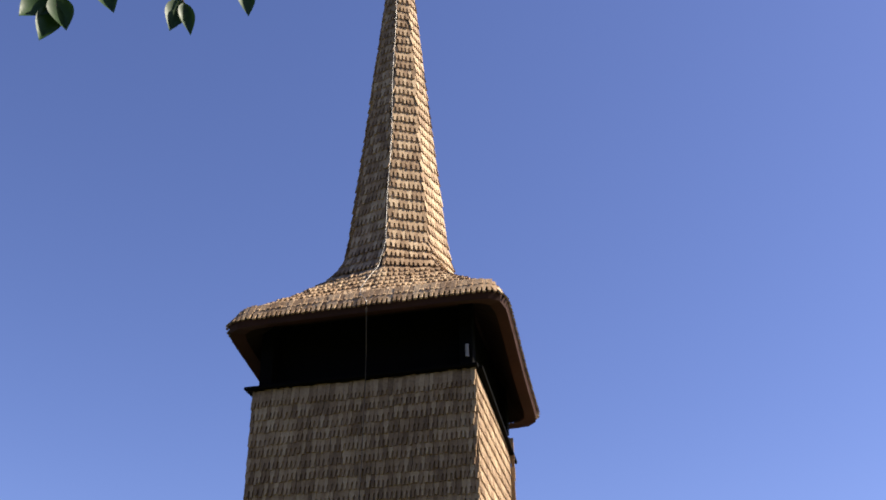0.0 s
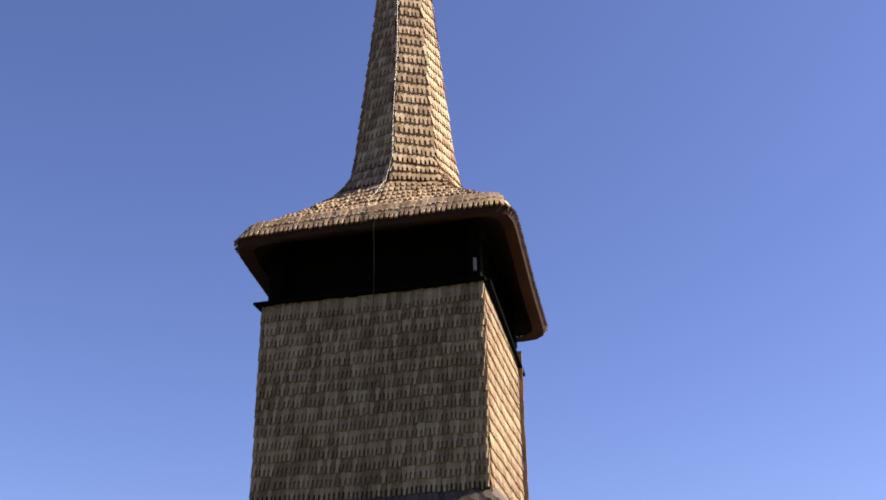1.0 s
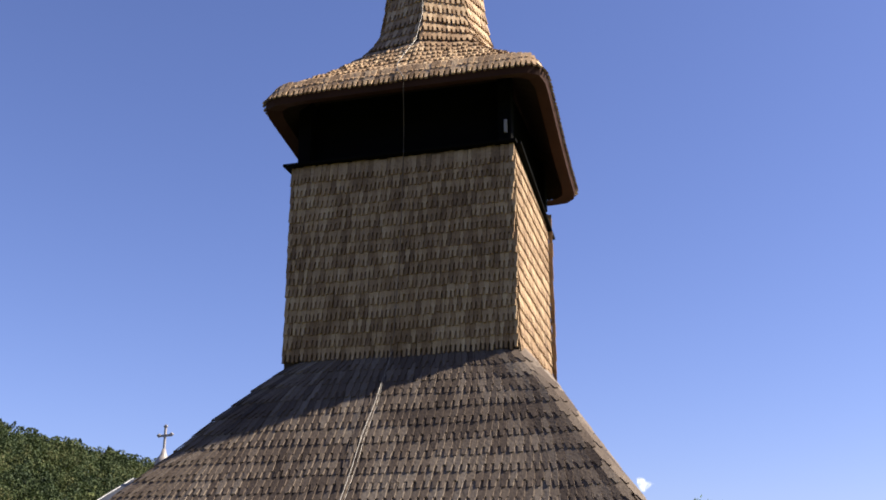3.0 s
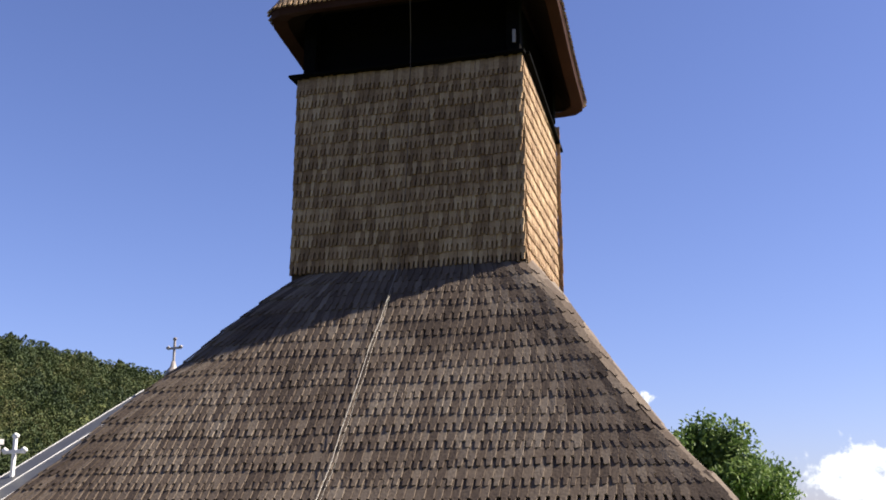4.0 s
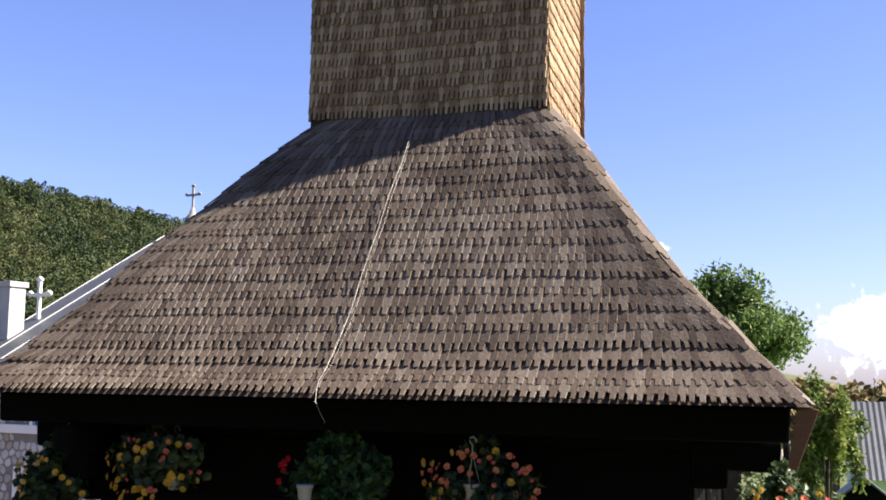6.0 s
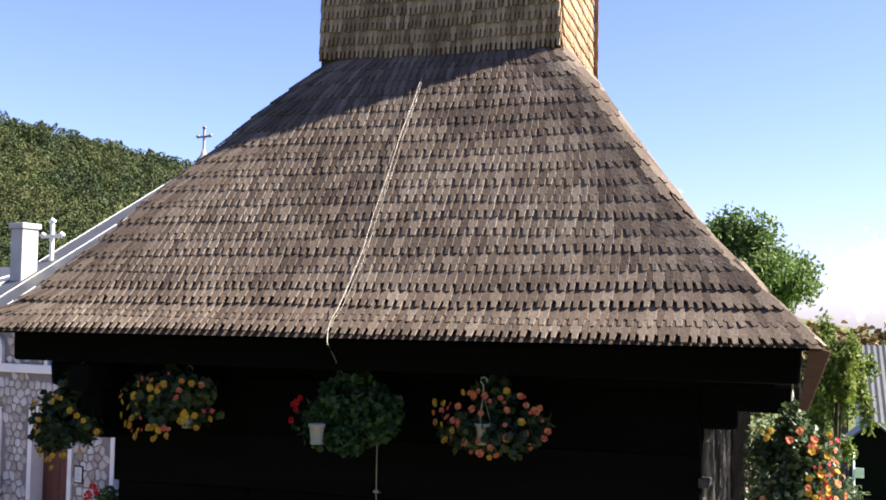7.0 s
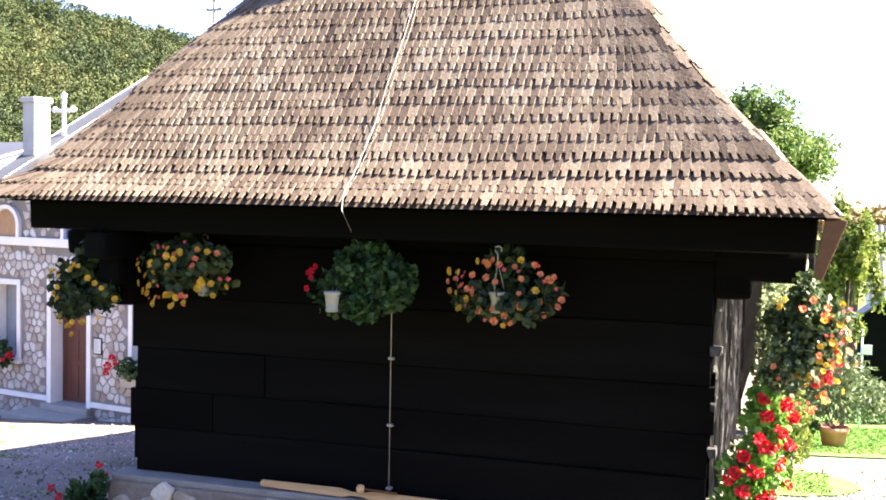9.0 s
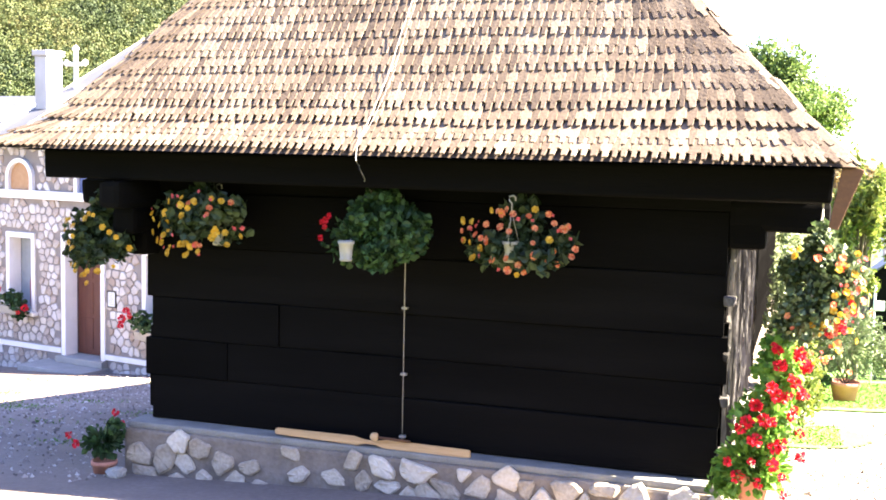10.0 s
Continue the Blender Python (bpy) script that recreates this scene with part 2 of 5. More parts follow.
def lathe(name, profile, mat, parent, at=(0, 0, 0), sides=20, label=""):
    verts, faces = [], []
    for r, z in profile:
        for k in range(sides):
            a = 2 * math.pi * k / sides
            verts.append((at[0] + r * math.cos(a), at[1] + r * math.sin(a), at[2] + z))
    n = len(profile)
    for i in range(n - 1):
        for k in range(sides):
            j = (k + 1) % sides
            faces.append((i * sides + k, i * sides + j, (i + 1) * sides + j, (i + 1) * sides + k))
    faces.append(tuple(range(sides))[::-1])
    faces.append(tuple(range((n - 1) * sides, n * sides)))
    return part(name, mesh_of(name, verts, faces, mat, True), parent=parent, label=label)


def prism(name, outline, depth, mat, parent, m, bevel=0.0, label=""):
    """A flat outline (x, z) given thickness along y, put at the pose m."""
    bm = bmesh.new()
    f = bm.faces.new([bm.verts.new((x, 0, z)) for x, z in outline])
    r = bmesh.ops.extrude_face_region(bm, geom=[f])
    bmesh.ops.translate(bm, vec=(0, depth, 0), verts=[v for v in r["geom"] if isinstance(v, bmesh.types.BMVert)])
    bmesh.ops.recalc_face_normals(bm, faces=bm.faces)
    if bevel:
        bmesh.ops.bevel(bm, geom=list(bm.edges), offset=bevel, segments=2, affect="EDGES")
    bmesh.ops.transform(bm, matrix=m, verts=bm.verts)
    return part(name, bm, mat, parent, label)


def table(x, rows):
    """Smooth reading of a small table of (x, value)."""
    xs, ys = [r[0] for r in rows], [r[1] for r in rows]
    return float(np.interp(x, xs, ys))


# ---- ground: a slope that falls away from the camera into a valley, with a wooded hill
def terrain(x, y):
    d = -0.31 * x + 0.95 * y
    r = math.hypot(x, y)
    near = 1.4 - 0.15 * d
    z = near if d < 45 else -5.35 - 34 * (1 - math.exp(-(d - 45) * 0.15 / 34))
    if d < -20:
        z = 4.4 + 32 * (1 - math.exp((d + 20) * 0.32 / 32))
    a = math.degrees(math.atan2(x, y))
    crest = min(0.22, max(-0.05, 0.136 + 0.0033 * (-30.5 - a)))
    if abs(a) > 90:
        crest = -0.05
    top = 3 + 220 * crest - 5.5
    k = min(1, max(0, (r - 75) / 145))
    k = k * k * (3 - 2 * k)
    if crest > 0.0:
        hill = z + (top - z) * k
        if r > 220:
            hill = top - (r - 220) * 0.05
        z = max(z, hill)
    return z


rings = [0.0] + [0.8 * 1.115 ** i for i in range(75)]
turns_of = 120
verts, faces = [(0, 0, terrain(0, 0))], []
for r in rings[1:]:
    for k in range(turns_of):
        a = 2 * math.pi * k / turns_of
        x, y = r * math.sin(a), r * math.cos(a)
        verts.append((x, y, terrain(x, y)))
for k in range(turns_of):
    faces.append((0, 1 + (k + 1) % turns_of, 1 + k))
for i in range(len(rings) - 2):
    for k in range(turns_of):
        p, q = 1 + i * turns_of, 1 + (i + 1) * turns_of
        j = (k + 1) % turns_of
        faces.append((p + k, p + j, q + j, q + k))
tagged(part("ground", mesh_of("ground", verts, faces, MEADOW, True)), "rough grassy slope falling away into a valley", "ground", kind="structure")


def sheet(name, outline, mat, lift, label, category, step=0.5):
    """A patch of ground that follows the slope inside an outline of (x, y)."""
    xs, ys = [p[0] for p in outline], [p[1] for p in outline]
    n = len(outline)

    def inside(x, y):
        odd = False
        for i in range(n):
            (x0, y0), (x1, y1) = outline[i], outline[i - 1]
            if (y0 > y) != (y1 > y) and x < (x1 - x0) * (y - y0) / (y1 - y0) + x0:
                odd = not odd
        return odd

    vs, fs, idx = [], [], {}
    nx, ny = int((max(xs) - min(xs)) / step) + 1, int((max(ys) - min(ys)) / step) + 1

    def vert(i, j):
        if (i, j) not in idx:
            x, y = min(xs) + i * step, min(ys) + j * step
            x += 0.35 * step * noise.noise((x, y, 3.1))
            y += 0.35 * step * noise.noise((x, y, 7.7))
            idx[i, j] = len(vs)
            vs.append((x, y, terrain(x, y) + lift))
        return idx[i, j]

    for i in range(nx):
        for j in range(ny):
            if inside(min(xs) + (i + 0.5) * step, min(ys) + (j + 0.5) * step):
                fs.append((vert(i, j), vert(i + 1, j), vert(i + 1, j + 1), vert(i, j + 1)))
    return tagged(part(name, mesh_of(name, vs, fs, mat, True)), label, category, kind="structure")


sheet("yard", [(-30, 6.2), (5.0, 6.2), (5.0, 17.4), (-6, 19), (-14, 40), (-34, 40)], GRAVEL, 0.008, "pale gravel yard with sparse weeds", "yard", 0.5)
sheet("road", [(-1, 17.5), (30, 15.8), (30, 18.8), (-1, 20.0)], ASPHALT, 0.02, "narrow pale worn lane beyond the church", "road", 0.4)
sheet("lawn", [(-2, 20.3), (30, 19.1), (40, 60), (-8, 60)], GRASS, 0.03, "sunlit short green lawn behind the lane", "lawn", 0.5)
sheet("verge", [(-1.5, 13.5), (0.25, 13.6), (0.6, 13.9), (0.82, 14.4), (0.88, 15.0), (0.8, 15.7), (0.6, 16.3), (0.3, 16.7), (-0.3, 16.9), (-1.5, 16.9)], GRASS, 0.03, "small patch of green grass beside the gravel", "grass", 0.07)

# ---- the wooden church: footing, log walls, shingled roof, tower and spire
church = thing("wooden_church", "old dark log church with shingled roof and tower", "church")
WX0, WX1, WY0, WY1 = -5.62, -0.60, 8.50, 21.0   # log walls
TX0, TX1, TY0, TY1 = -4.30, -1.93, 9.72, 11.75   # tower
EX0, EX1, EY0 = -6.47, 0.25, 7.72                # eaves
TOP, BASE = 5.52, 2.88
PROFILE = [(0, 2.88), (0.095, 3.03), (0.19, 3.21), (0.285, 3.45), (0.379, 3.70), (0.47, 3.96), (0.557, 4.21), (0.69, 4.60), (0.85, 5.08), (1, 5.52)]

HIP_L = [(0, -6.95), (0.05, -6.74), (0.10, -6.57), (0.16, -6.41), (0.285, -6.16), (0.37, -5.95), (0.48, -5.73), (0.57, -5.51), (0.68, -5.21), (0.77, -5.00), (0.85, -4.78), (0.92, -4.58), (1, -4.33)]
HIP_R = [(0, 0.27), (0.12, 0.08), (0.23, -0.14), (0.315, -0.36), (0.42, -0.62), (0.555, -0.91), (0.705, -1.22), (0.85, -1.52), (1, -1.88)]


def roof_path(u, lift=0.0):
    """The plan line of the roof at height share u: up the far side, round the front, down the other side; points and outward ways."""
    x0, x1, y0 = table(u, HIP_L), table(u, HIP_R), EY0 + (TY0 - EY0) * u
    r, rr = 0.10 + 0.22 * u, 0.07 + 0.13 * u
    x0, x1, y0 = x0 - lift, x1 + lift, y0 - lift
    back = WY1
    pts = [((x0, back), (-1, 0)), ((x0, y0 + r), (-1, 0))]
    for k in range(1, 8):
        a = math.pi / 2 * k / 8
        pts.append(((x0 + r - r * math.cos(a), y0 + r - r * math.sin(a)), (-math.cos(a), -math.sin(a))))
    pts += [((x0 + r, y0), (0, -1)), ((x1 - rr, y0), (0, -1))]
    for k in range(1, 8):
        a = math.pi / 2 * k / 8
        pts.append(((x1 - rr + rr * math.sin(a), y0 + rr - rr * math.cos(a)), (math.sin(a), -math.cos(a))))
    pts += [((x1, y0 + rr), (1, 0)), ((x1 - 0.1 * (back - y0) * min(1.0, u / 0.3), back), (1, 0))]
    return pts


def along(path):
    """Running length of a plan line, and a reader of place and way at a length."""
    run = [0.0]
    for (p, _), (q, _) in zip(path, path[1:]):
        run.append(run[-1] + math.dist(p, q))

    def read(s):
        i = min(len(run) - 2, max(0, int(np.searchsorted(run, s)) - 1))
        k = (s - run[i]) / max(1e-6, run[i + 1] - run[i])
        (p, n), (q, o) = path[i], path[i + 1]
        return [p[c] + (q[c] - p[c]) * k for c in (0, 1)], Vector((n[0] + (o[0] - n[0]) * k, n[1] + (o[1] - n[1]) * k, 0)).normalized()

    return run, read


# one split shingle: a tapered board with a rounded tooth at its lower end; x across, y up the slope, z outward
def shingle_template(width=1.0, length=0.36, thick=0.013, tooth=0.08, seed=0, slim=0.27):
    rnd = random.Random(seed)
    h = width / 2
    t = slim * width * rnd.uniform(0.9, 1.1)
    skew = rnd.uniform(-0.06, 0.06) * width
    out = [(-h, length), (-h, tooth), (-h * 0.94, tooth), (-t * 1.25 + skew, tooth * 0.90), (-t + skew, 0.004), (-t * 0.7 + skew, 0), (t * 0.7 + skew, 0), (t + skew, 0.004), (t * 1.25 + skew, tooth * 0.90), (h * 0.94, tooth), (h, tooth), (h, length)]
    n = len(out)
    v = [(x, y, thick * (1 - 0.6 * y / length)) for x, y in out] + [(x, y, 0) for x, y in out]
    f = [tuple(range(n))] + [(i, i + n, (i + 1) % n + n, (i + 1) % n) for i in range(n)]
    return v, f


TEMPLATES = [shingle_template(seed=s, slim=0.24) for s in range(5)]
SLIM = [shingle_template(seed=s + 9, tooth=0.11, slim=0.25) for s in range(5)]


class Shingles:
    """Collects shingles: those of the chosen stretch become parts of their own, the rest one joined part."""

    def __init__(self, mat, parent, templates, limit=300):
        self.mat, self.parent, self.limit, self.made = mat, parent, limit, 0
        self.templates = templates
        self.meshes = [mesh_of("shingle", v, f, mat) for v, f in templates]
        self.verts, self.faces = [], []

    def add(self, m, width, length_scale, near, deep=1.0):
        k = random.randrange(len(self.templates))
        m = m @ Matrix.Diagonal((width, length_scale, deep, 1))
        if near and self.made < self.limit:
            ob = part("shingle", self.meshes[k], parent=self.parent)
            ob.matrix_local = m
            self.made += 1
            return
        v, f = self.templates[k]
        o = len(self.verts)
        self.verts += [tuple(m @ Vector(p)) for p in v]
        self.faces += [tuple(i + o for i in q) for q in f]

    def finish(self):
        tagged(part("shingle_cladding", mesh_of("shingle_cladding", self.verts, self.faces, self.mat), parent=self.parent), "weathered split wooden shingles", kind="stuff")


def lay(place, across, up, out, width, tilt, lift, lean=0.0, roll=(-3.5, 0.5)):
    """The pose of a shingle on a slope."""
    x = (across + up * lean).normalized()
    z = out.normalized()
    y = z.cross(x).normalized()
    m = Matrix((x, y, z)).transposed().to_4x4()
    m.translation = place + z * lift
    return m @ pose(0, 0, 0, tilt + random.uniform(-0.5, 0.5), random.uniform(*roll), random.uniform(-1.2, 1.2))


roof = part("roof", mesh_of("roof", [], [], DECK), parent=church, label="steep flared roof of grey-brown split shingles")
us = [i / 24 for i in range(25)]
verts, faces = [], []
for u in us:
    p = roof_path(u)
    verts += [(q[0], q[1], table(u, PROFILE) - 0.02) for q, _ in p]
n = len(roof_path(0))
for i in range(len(us) - 1):
    for k in range(n - 1):
        faces.append((i * n + k, i * n + k + 1, (i + 1) * n + k + 1, (i + 1) * n + k))
faces.append(tuple(24 * n + k for k in range(n)))
faces.append(tuple([i * n for i in range(25)] + [i * n + n - 1 for i in range(24, -1, -1)]))
roof.data.clear_geometry()
roof.data.from_pydata(verts, [], faces)
roof.data.update()

slope = [(0.0, 0.0)]
for i in range(1, 201):
    u = i / 200
    dy, dz = (TY0 - EY0) / 200, table(u, PROFILE) - table(u - 1 / 200, PROFILE)
    slope.append((slope[-1][0] + math.hypot(dy, dz), u))
LENGTH = slope[-1][0]
COURSES = 18
shingles = Shingles(SHINGLE, roof, TEMPLATES)
for row in range(COURSES):
    s_up = LENGTH * row / COURSES - 0.02
    u = float(np.interp(s_up, [a for a, _ in slope], [b for _, b in slope]))
    run, read = along(roof_path(u))
    du = 0.02
    here, above = roof_path(u), roof_path(u + du)
    dz = (table(min(1, u + du), PROFILE) - table(u, PROFILE)) / du
    dy = TY0 - EY0
    s, end = random.uniform(0, 0.05), run[-1]
    wave = random.uniform(0, 9)
    while s < end:
        w = random.choice((0.064, 0.070, 0.075, 0.082)) * random.uniform(0.95, 1.05)
        (x, y), n_out = read(s + w / 2)
        s += w
        if y > 13.4:
            continue
        flank = abs(n_out.x) > 0.75
        if n_out.x < -0.75 and y < EY0 + 2 * u + 0.65:
            continue
        k = min(range(len(here)), key=lambda i: (here[i][1][0] - n_out.x) ** 2 + (here[i][1][1] - n_out.y) ** 2)
        k = 10 if k == 9 and x > -2 else k
        inward = ((above[k][0][0] - here[k][0][0]) * n_out.x + (above[k][0][1] - here[k][0][1]) * n_out.y) / du
        up = (n_out * inward + Vector((0, 0, dz))).normalized()
        lean = 0.0
        for i, gap in ((9, max(0, s - w / 2 - run[9])), (10, max(0, run[10] - s + w / 2))):
            if n_out.y < -0.999 and gap < 0.9:
                lean += -(above[i][0][0] - here[i][0][0]) / du / math.hypot(inward, dz) * (1 - gap / 0.9) ** 1.5
        if -0.999 < n_out.y < -0.02:
            lean = -((above[k][0][0] - here[k][0][0]) * -n_out.y + (above[k][0][1] - here[k][0][1]) * n_out.x) / du / math.hypot(inward, dz)
        if abs(n_out.x) > 0.999 and y - EY0 - dy * u < 1.0:
            lean = -n_out.x * dy / math.hypot(inward, dz) * (1 - max(0.0, y - EY0 - dy * u - 0.1) / 0.9) ** 1.5
        side = Vector((0, 0, 1)).cross(n_out).normalized()
        out = side.cross(up).normalized()
        z = table(u, PROFILE)
        slip = 0.010 * math.sin(s * 2.1 + wave) + 0.012 * math.sin(s * 0.9 + row) + random.uniform(-0.007, 0.007)
        shingles.add(lay(Vector((x, y, z)) + up * slip, side, up, out, w, -0.5 if flank else -1.8, -0.004 if flank else 0.010, lean, (-10, -4)), w * 0.985, 1.0, row < 4 and -5.9 < x < -0.3 and y < 8.5, 0.5 if flank else 1.05)
shingles.finish()

# underside of the eaves: sloping boards, plate beam, carved brackets
bm = bmesh.new()
eave = [(EX0 + 0.02, WY1), (EX0 + 0.02, EY0 + 0.02), (EX1 - 0.02, EY0 + 0.02), (EX1 - 0.02, WY1)]
wall = [(WX0, WY1), (WX0, WY0), (WX1, WY0), (WX1, WY1)]
lo = [bm.verts.new((x, y, BASE - 0.035)) for x, y in eave]
hi = [bm.verts.new((x, y, 3.0)) for x, y in wall]
for i in range(3):
    bm.faces.new((lo[i], lo[i + 1], hi[i + 1], hi[i]))
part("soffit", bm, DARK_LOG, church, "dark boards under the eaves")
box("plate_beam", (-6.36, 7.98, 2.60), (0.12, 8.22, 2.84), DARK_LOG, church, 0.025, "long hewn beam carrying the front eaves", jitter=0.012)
for x, s in ((WX0, -1), (WX1, 1)):
    for k, (z, reach) in enumerate(((2.36, 0.74), (2.14, 0.50), (1.94, 0.26)) if s < 0 else ((2.36, 0.72), (2.22, 0.28))):
        lo_x, hi_x = sorted((x, x + s * reach))
        box("bracket", (lo_x, WY0 - 0.02, z), (hi_x, WY0 + 0.2, z + 0.235), DARK_LOG, church, 0.05, jitter=0.01)
        if s < 0:
            box("bracket", (x - 0.12, WY0 - reach * 0.85, z), (x + 0.10, WY0, z + 0.235), DARK_LOG, church, 0.05, jitter=0.01)
bm = bmesh.new()
add_box(bm, (-0.07, -0.01, 0), (0.07, 0.03, 0.43), 0.008)
for v in bm.verts:
    v.co.x *= 0.45 + 0.55 * v.co.z / 0.43
board = part("eave_board", bm, BROWN_WOOD, church, "reddish brown board closing the end of the eaves")
board.matrix_world = Matrix.Translation((0.125, 7.76, 2.445)) @ pose(0, 0, 0, 0, 15, 0)

# log walls: hewn courses of uneven height with notched ends
def log(x0, x1, z0, z1, y, depth, mat, turn=None):
    bm = bmesh.new()
    n = 14
    top, bot = [], []
    a, b = random.uniform(0, 9), random.uniform(0, 9)
    for i in range(n + 1):
        x = x0 + (x1 - x0) * i / n
        bulge = 0.012 * math.sin(x * 1.3 + a) + 0.006 * math.sin(x * 4.1 + b)
        top.append((x, bulge, z1 - 0.002))
        bot.append((x, bulge + 0.004, z0 + 0.002))
    rings_ = []
    for (x, bu, zt), (_, bb, zb) in zip(top, bot):
        c = 0.007
        rings_.append([bm.verts.new(p) for p in ((x, y - bu + c, zb), (x, y - bu, zb + c), (x, y - bu, zt - c), (x, y - bu + c, zt), (x, y + depth, zt), (x, y + depth, zb))])
    for r0, r1 in zip(rings_, rings_[1:]):
        for k in range(6):
            bm.faces.new((r0[k], r1[k], r1[(k + 1) % 6], r0[(k + 1) % 6]))
    bm.faces.new(rings_[0])
    bm.faces.new(rings_[-1][::-1])
    bmesh.ops.recalc_face_normals(bm, faces=bm.faces)
    if turn is not None:
        bmesh.ops.transform(bm, matrix=turn, verts=bm.verts)
    return part("log", bm, mat, church)


zs = [0.44, 0.84, 1.18, 1.55, 2.02, 2.50, 2.98]
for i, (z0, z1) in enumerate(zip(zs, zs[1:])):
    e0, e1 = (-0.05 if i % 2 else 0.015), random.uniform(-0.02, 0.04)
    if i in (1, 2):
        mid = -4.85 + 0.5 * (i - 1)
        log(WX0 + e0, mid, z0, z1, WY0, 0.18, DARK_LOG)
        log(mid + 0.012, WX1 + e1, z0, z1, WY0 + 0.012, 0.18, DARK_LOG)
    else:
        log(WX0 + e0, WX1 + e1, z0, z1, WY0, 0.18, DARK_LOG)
turn_r = Matrix.Translation((WX1 + 0.02, 0, 0)) @ pose(0, 0, 0, 0, 0, 90)
turn_l = Matrix.Translation((WX0 - 0.02, 0, 0)) @ pose(0, 0, 0, 0, 0, -90)
for i, (z0, z1) in enumerate(zip(zs, zs[1:])):
    log(WY0 + 0.03 + random.uniform(0.0, 0.03), WY1, z0 + 0.1, z1 + 0.1, 0, 0.18, GREY_LOG, turn_r)
    log(-WY1, -WY0 - 0.02, z0 + 0.1, z1 + 0.1, 0, 0.18, DARK_LOG, turn_l)
rnd = random.Random(3)
y = WY0 + 0.03
while y < 13.0:
    w = rnd.uniform(0.025, 0.075)
    z0, z1 = rnd.choice((0.46, 0.46, 0.9, 1.2)) + rnd.uniform(0, 0.25), rnd.choice((2.3, 2.3, 1.9, 1.6)) + rnd.uniform(-0.15, 0.1)
    bm = bmesh.new()
    rings_ = []
    for k in range(9):
        z = z0 + (z1 - z0) * k / 8
        c, h, d = y + w / 2 + 0.018 * math.sin(z * 3.1 + y * 9) + rnd.uniform(-0.006, 0.006), w / 2 * (0.25 if k in (0, 8) else rnd.uniform(0.7, 1.15)), rnd.uniform(0.012, 0.035)
        rings_.append([bm.verts.new(p) for p in ((WX1 + 0.01, c - h, z), (WX1 + 0.02 + d, c - h * 0.6, z), (WX1 + 0.02 + d * 0.8, c + h * 0.6, z), (WX1 + 0.01, c + h, z))])
    for r0, r1 in zip(rings_, rings_[1:]):
        for k in range(4):
            bm.faces.new((r0[k], r0[(k + 1) % 4], r1[(k + 1) % 4], r1[k]))
    bm.faces.new(rings_[0])
    bm.faces.new(rings_[-1])
    bmesh.ops.recalc_face_normals(bm, faces=bm.faces)
    part("sapwood_strip", bm, SAPWOOD, church, "bleached splintered strip on the sunny log wall")
    y += w + rnd.uniform(0.008, 0.05)
for k, z in enumerate((0.62, 1.02, 1.36, 1.78)):
    box("log_end", (WX1 + 0.0, WY0 - 0.05 - 0.02 * (k % 2), z), (WX1 + 0.05 + 0.02 * (k % 2), WY0 + 0.12, z + 0.075), SAPWOOD, church, 0.012, "grey notched log end", jitter=0.015)
box("back_wall", (WX0, WY1 - 0.2, 0.2), (WX1, WY1, 3.0), DARK_LOG, church, 0.01)

# stone footing with a cement ledge
footing = part("footing", mesh_of("footing", [], [], MORTAR), parent=church, label="rubble footing of pale stones in grey mortar")
bm = bmesh.new()
add_box(bm, (WX0 - 0.16, WY0 - 0.20, -1.9), (WX1 + 0.12, WY1 + 0.1, 0.375), 0.03)
bm.to_mesh(footing.data)
bm.free()
box("ledge", (WX0 - 0.14, WY0 - 0.17, 0.374), (WX1 + 0.10, WY0 + 0.1, 0.435), CEMENT, footing, 0.02, "smooth blue-grey cement ledge", jitter=0.006)


def cells(w, h, size, seed, squash=1.0, keep=0.82):
    """Irregular stones filling a rectangle: each a shrunken polygon cell round a jittered point."""
    rnd = random.Random(seed)
    nx, ny = int(w / size) + 3, int(h / (size * squash)) + 3
    seeds = {(i, j): Vector(((i - 1 + 0.5 * (j % 2) + rnd.uniform(-0.36, 0.36)) * size, (j - 1 + rnd.uniform(-0.36, 0.36)) * size * squash)) for i in range(nx) for j in range(ny)}
    out = []
    for (i, j), c in seeds.items():
        poly = [c + Vector(d) * size * 1.6 for d in ((-1, -1), (1, -1), (1, 1), (-1, 1))]
        for di in (-2, -1, 0, 1, 2):
            for dj in (-2, -1, 0, 1, 2):
                o = seeds.get((i + di, j + dj))
                if o is None or (di, dj) == (0, 0):
                    continue
                mid, way = (c + o) / 2, (o - c)
                new_poly = []
                for a, b in zip(poly, poly[1:] + poly[:1]):
                    fa, fb = (a - mid).dot(way), (b - mid).dot(way)
                    if fa <= 0:
                        new_poly.append(a)
                    if (fa < 0) != (fb < 0) and fa != fb:
                        new_poly.append(a + (b - a) * (fa / (fa - fb)))
                poly = new_poly
        if len(poly) < 3 or not (0 < c.x < w and 0 < c.y < h):
            continue
        mid = sum(poly, Vector((0, 0))) / len(poly)
        k = keep * rnd.uniform(0.93, 1.05)
        out.append((mid, [mid + (p - mid) * k for p in poly]))
    return out


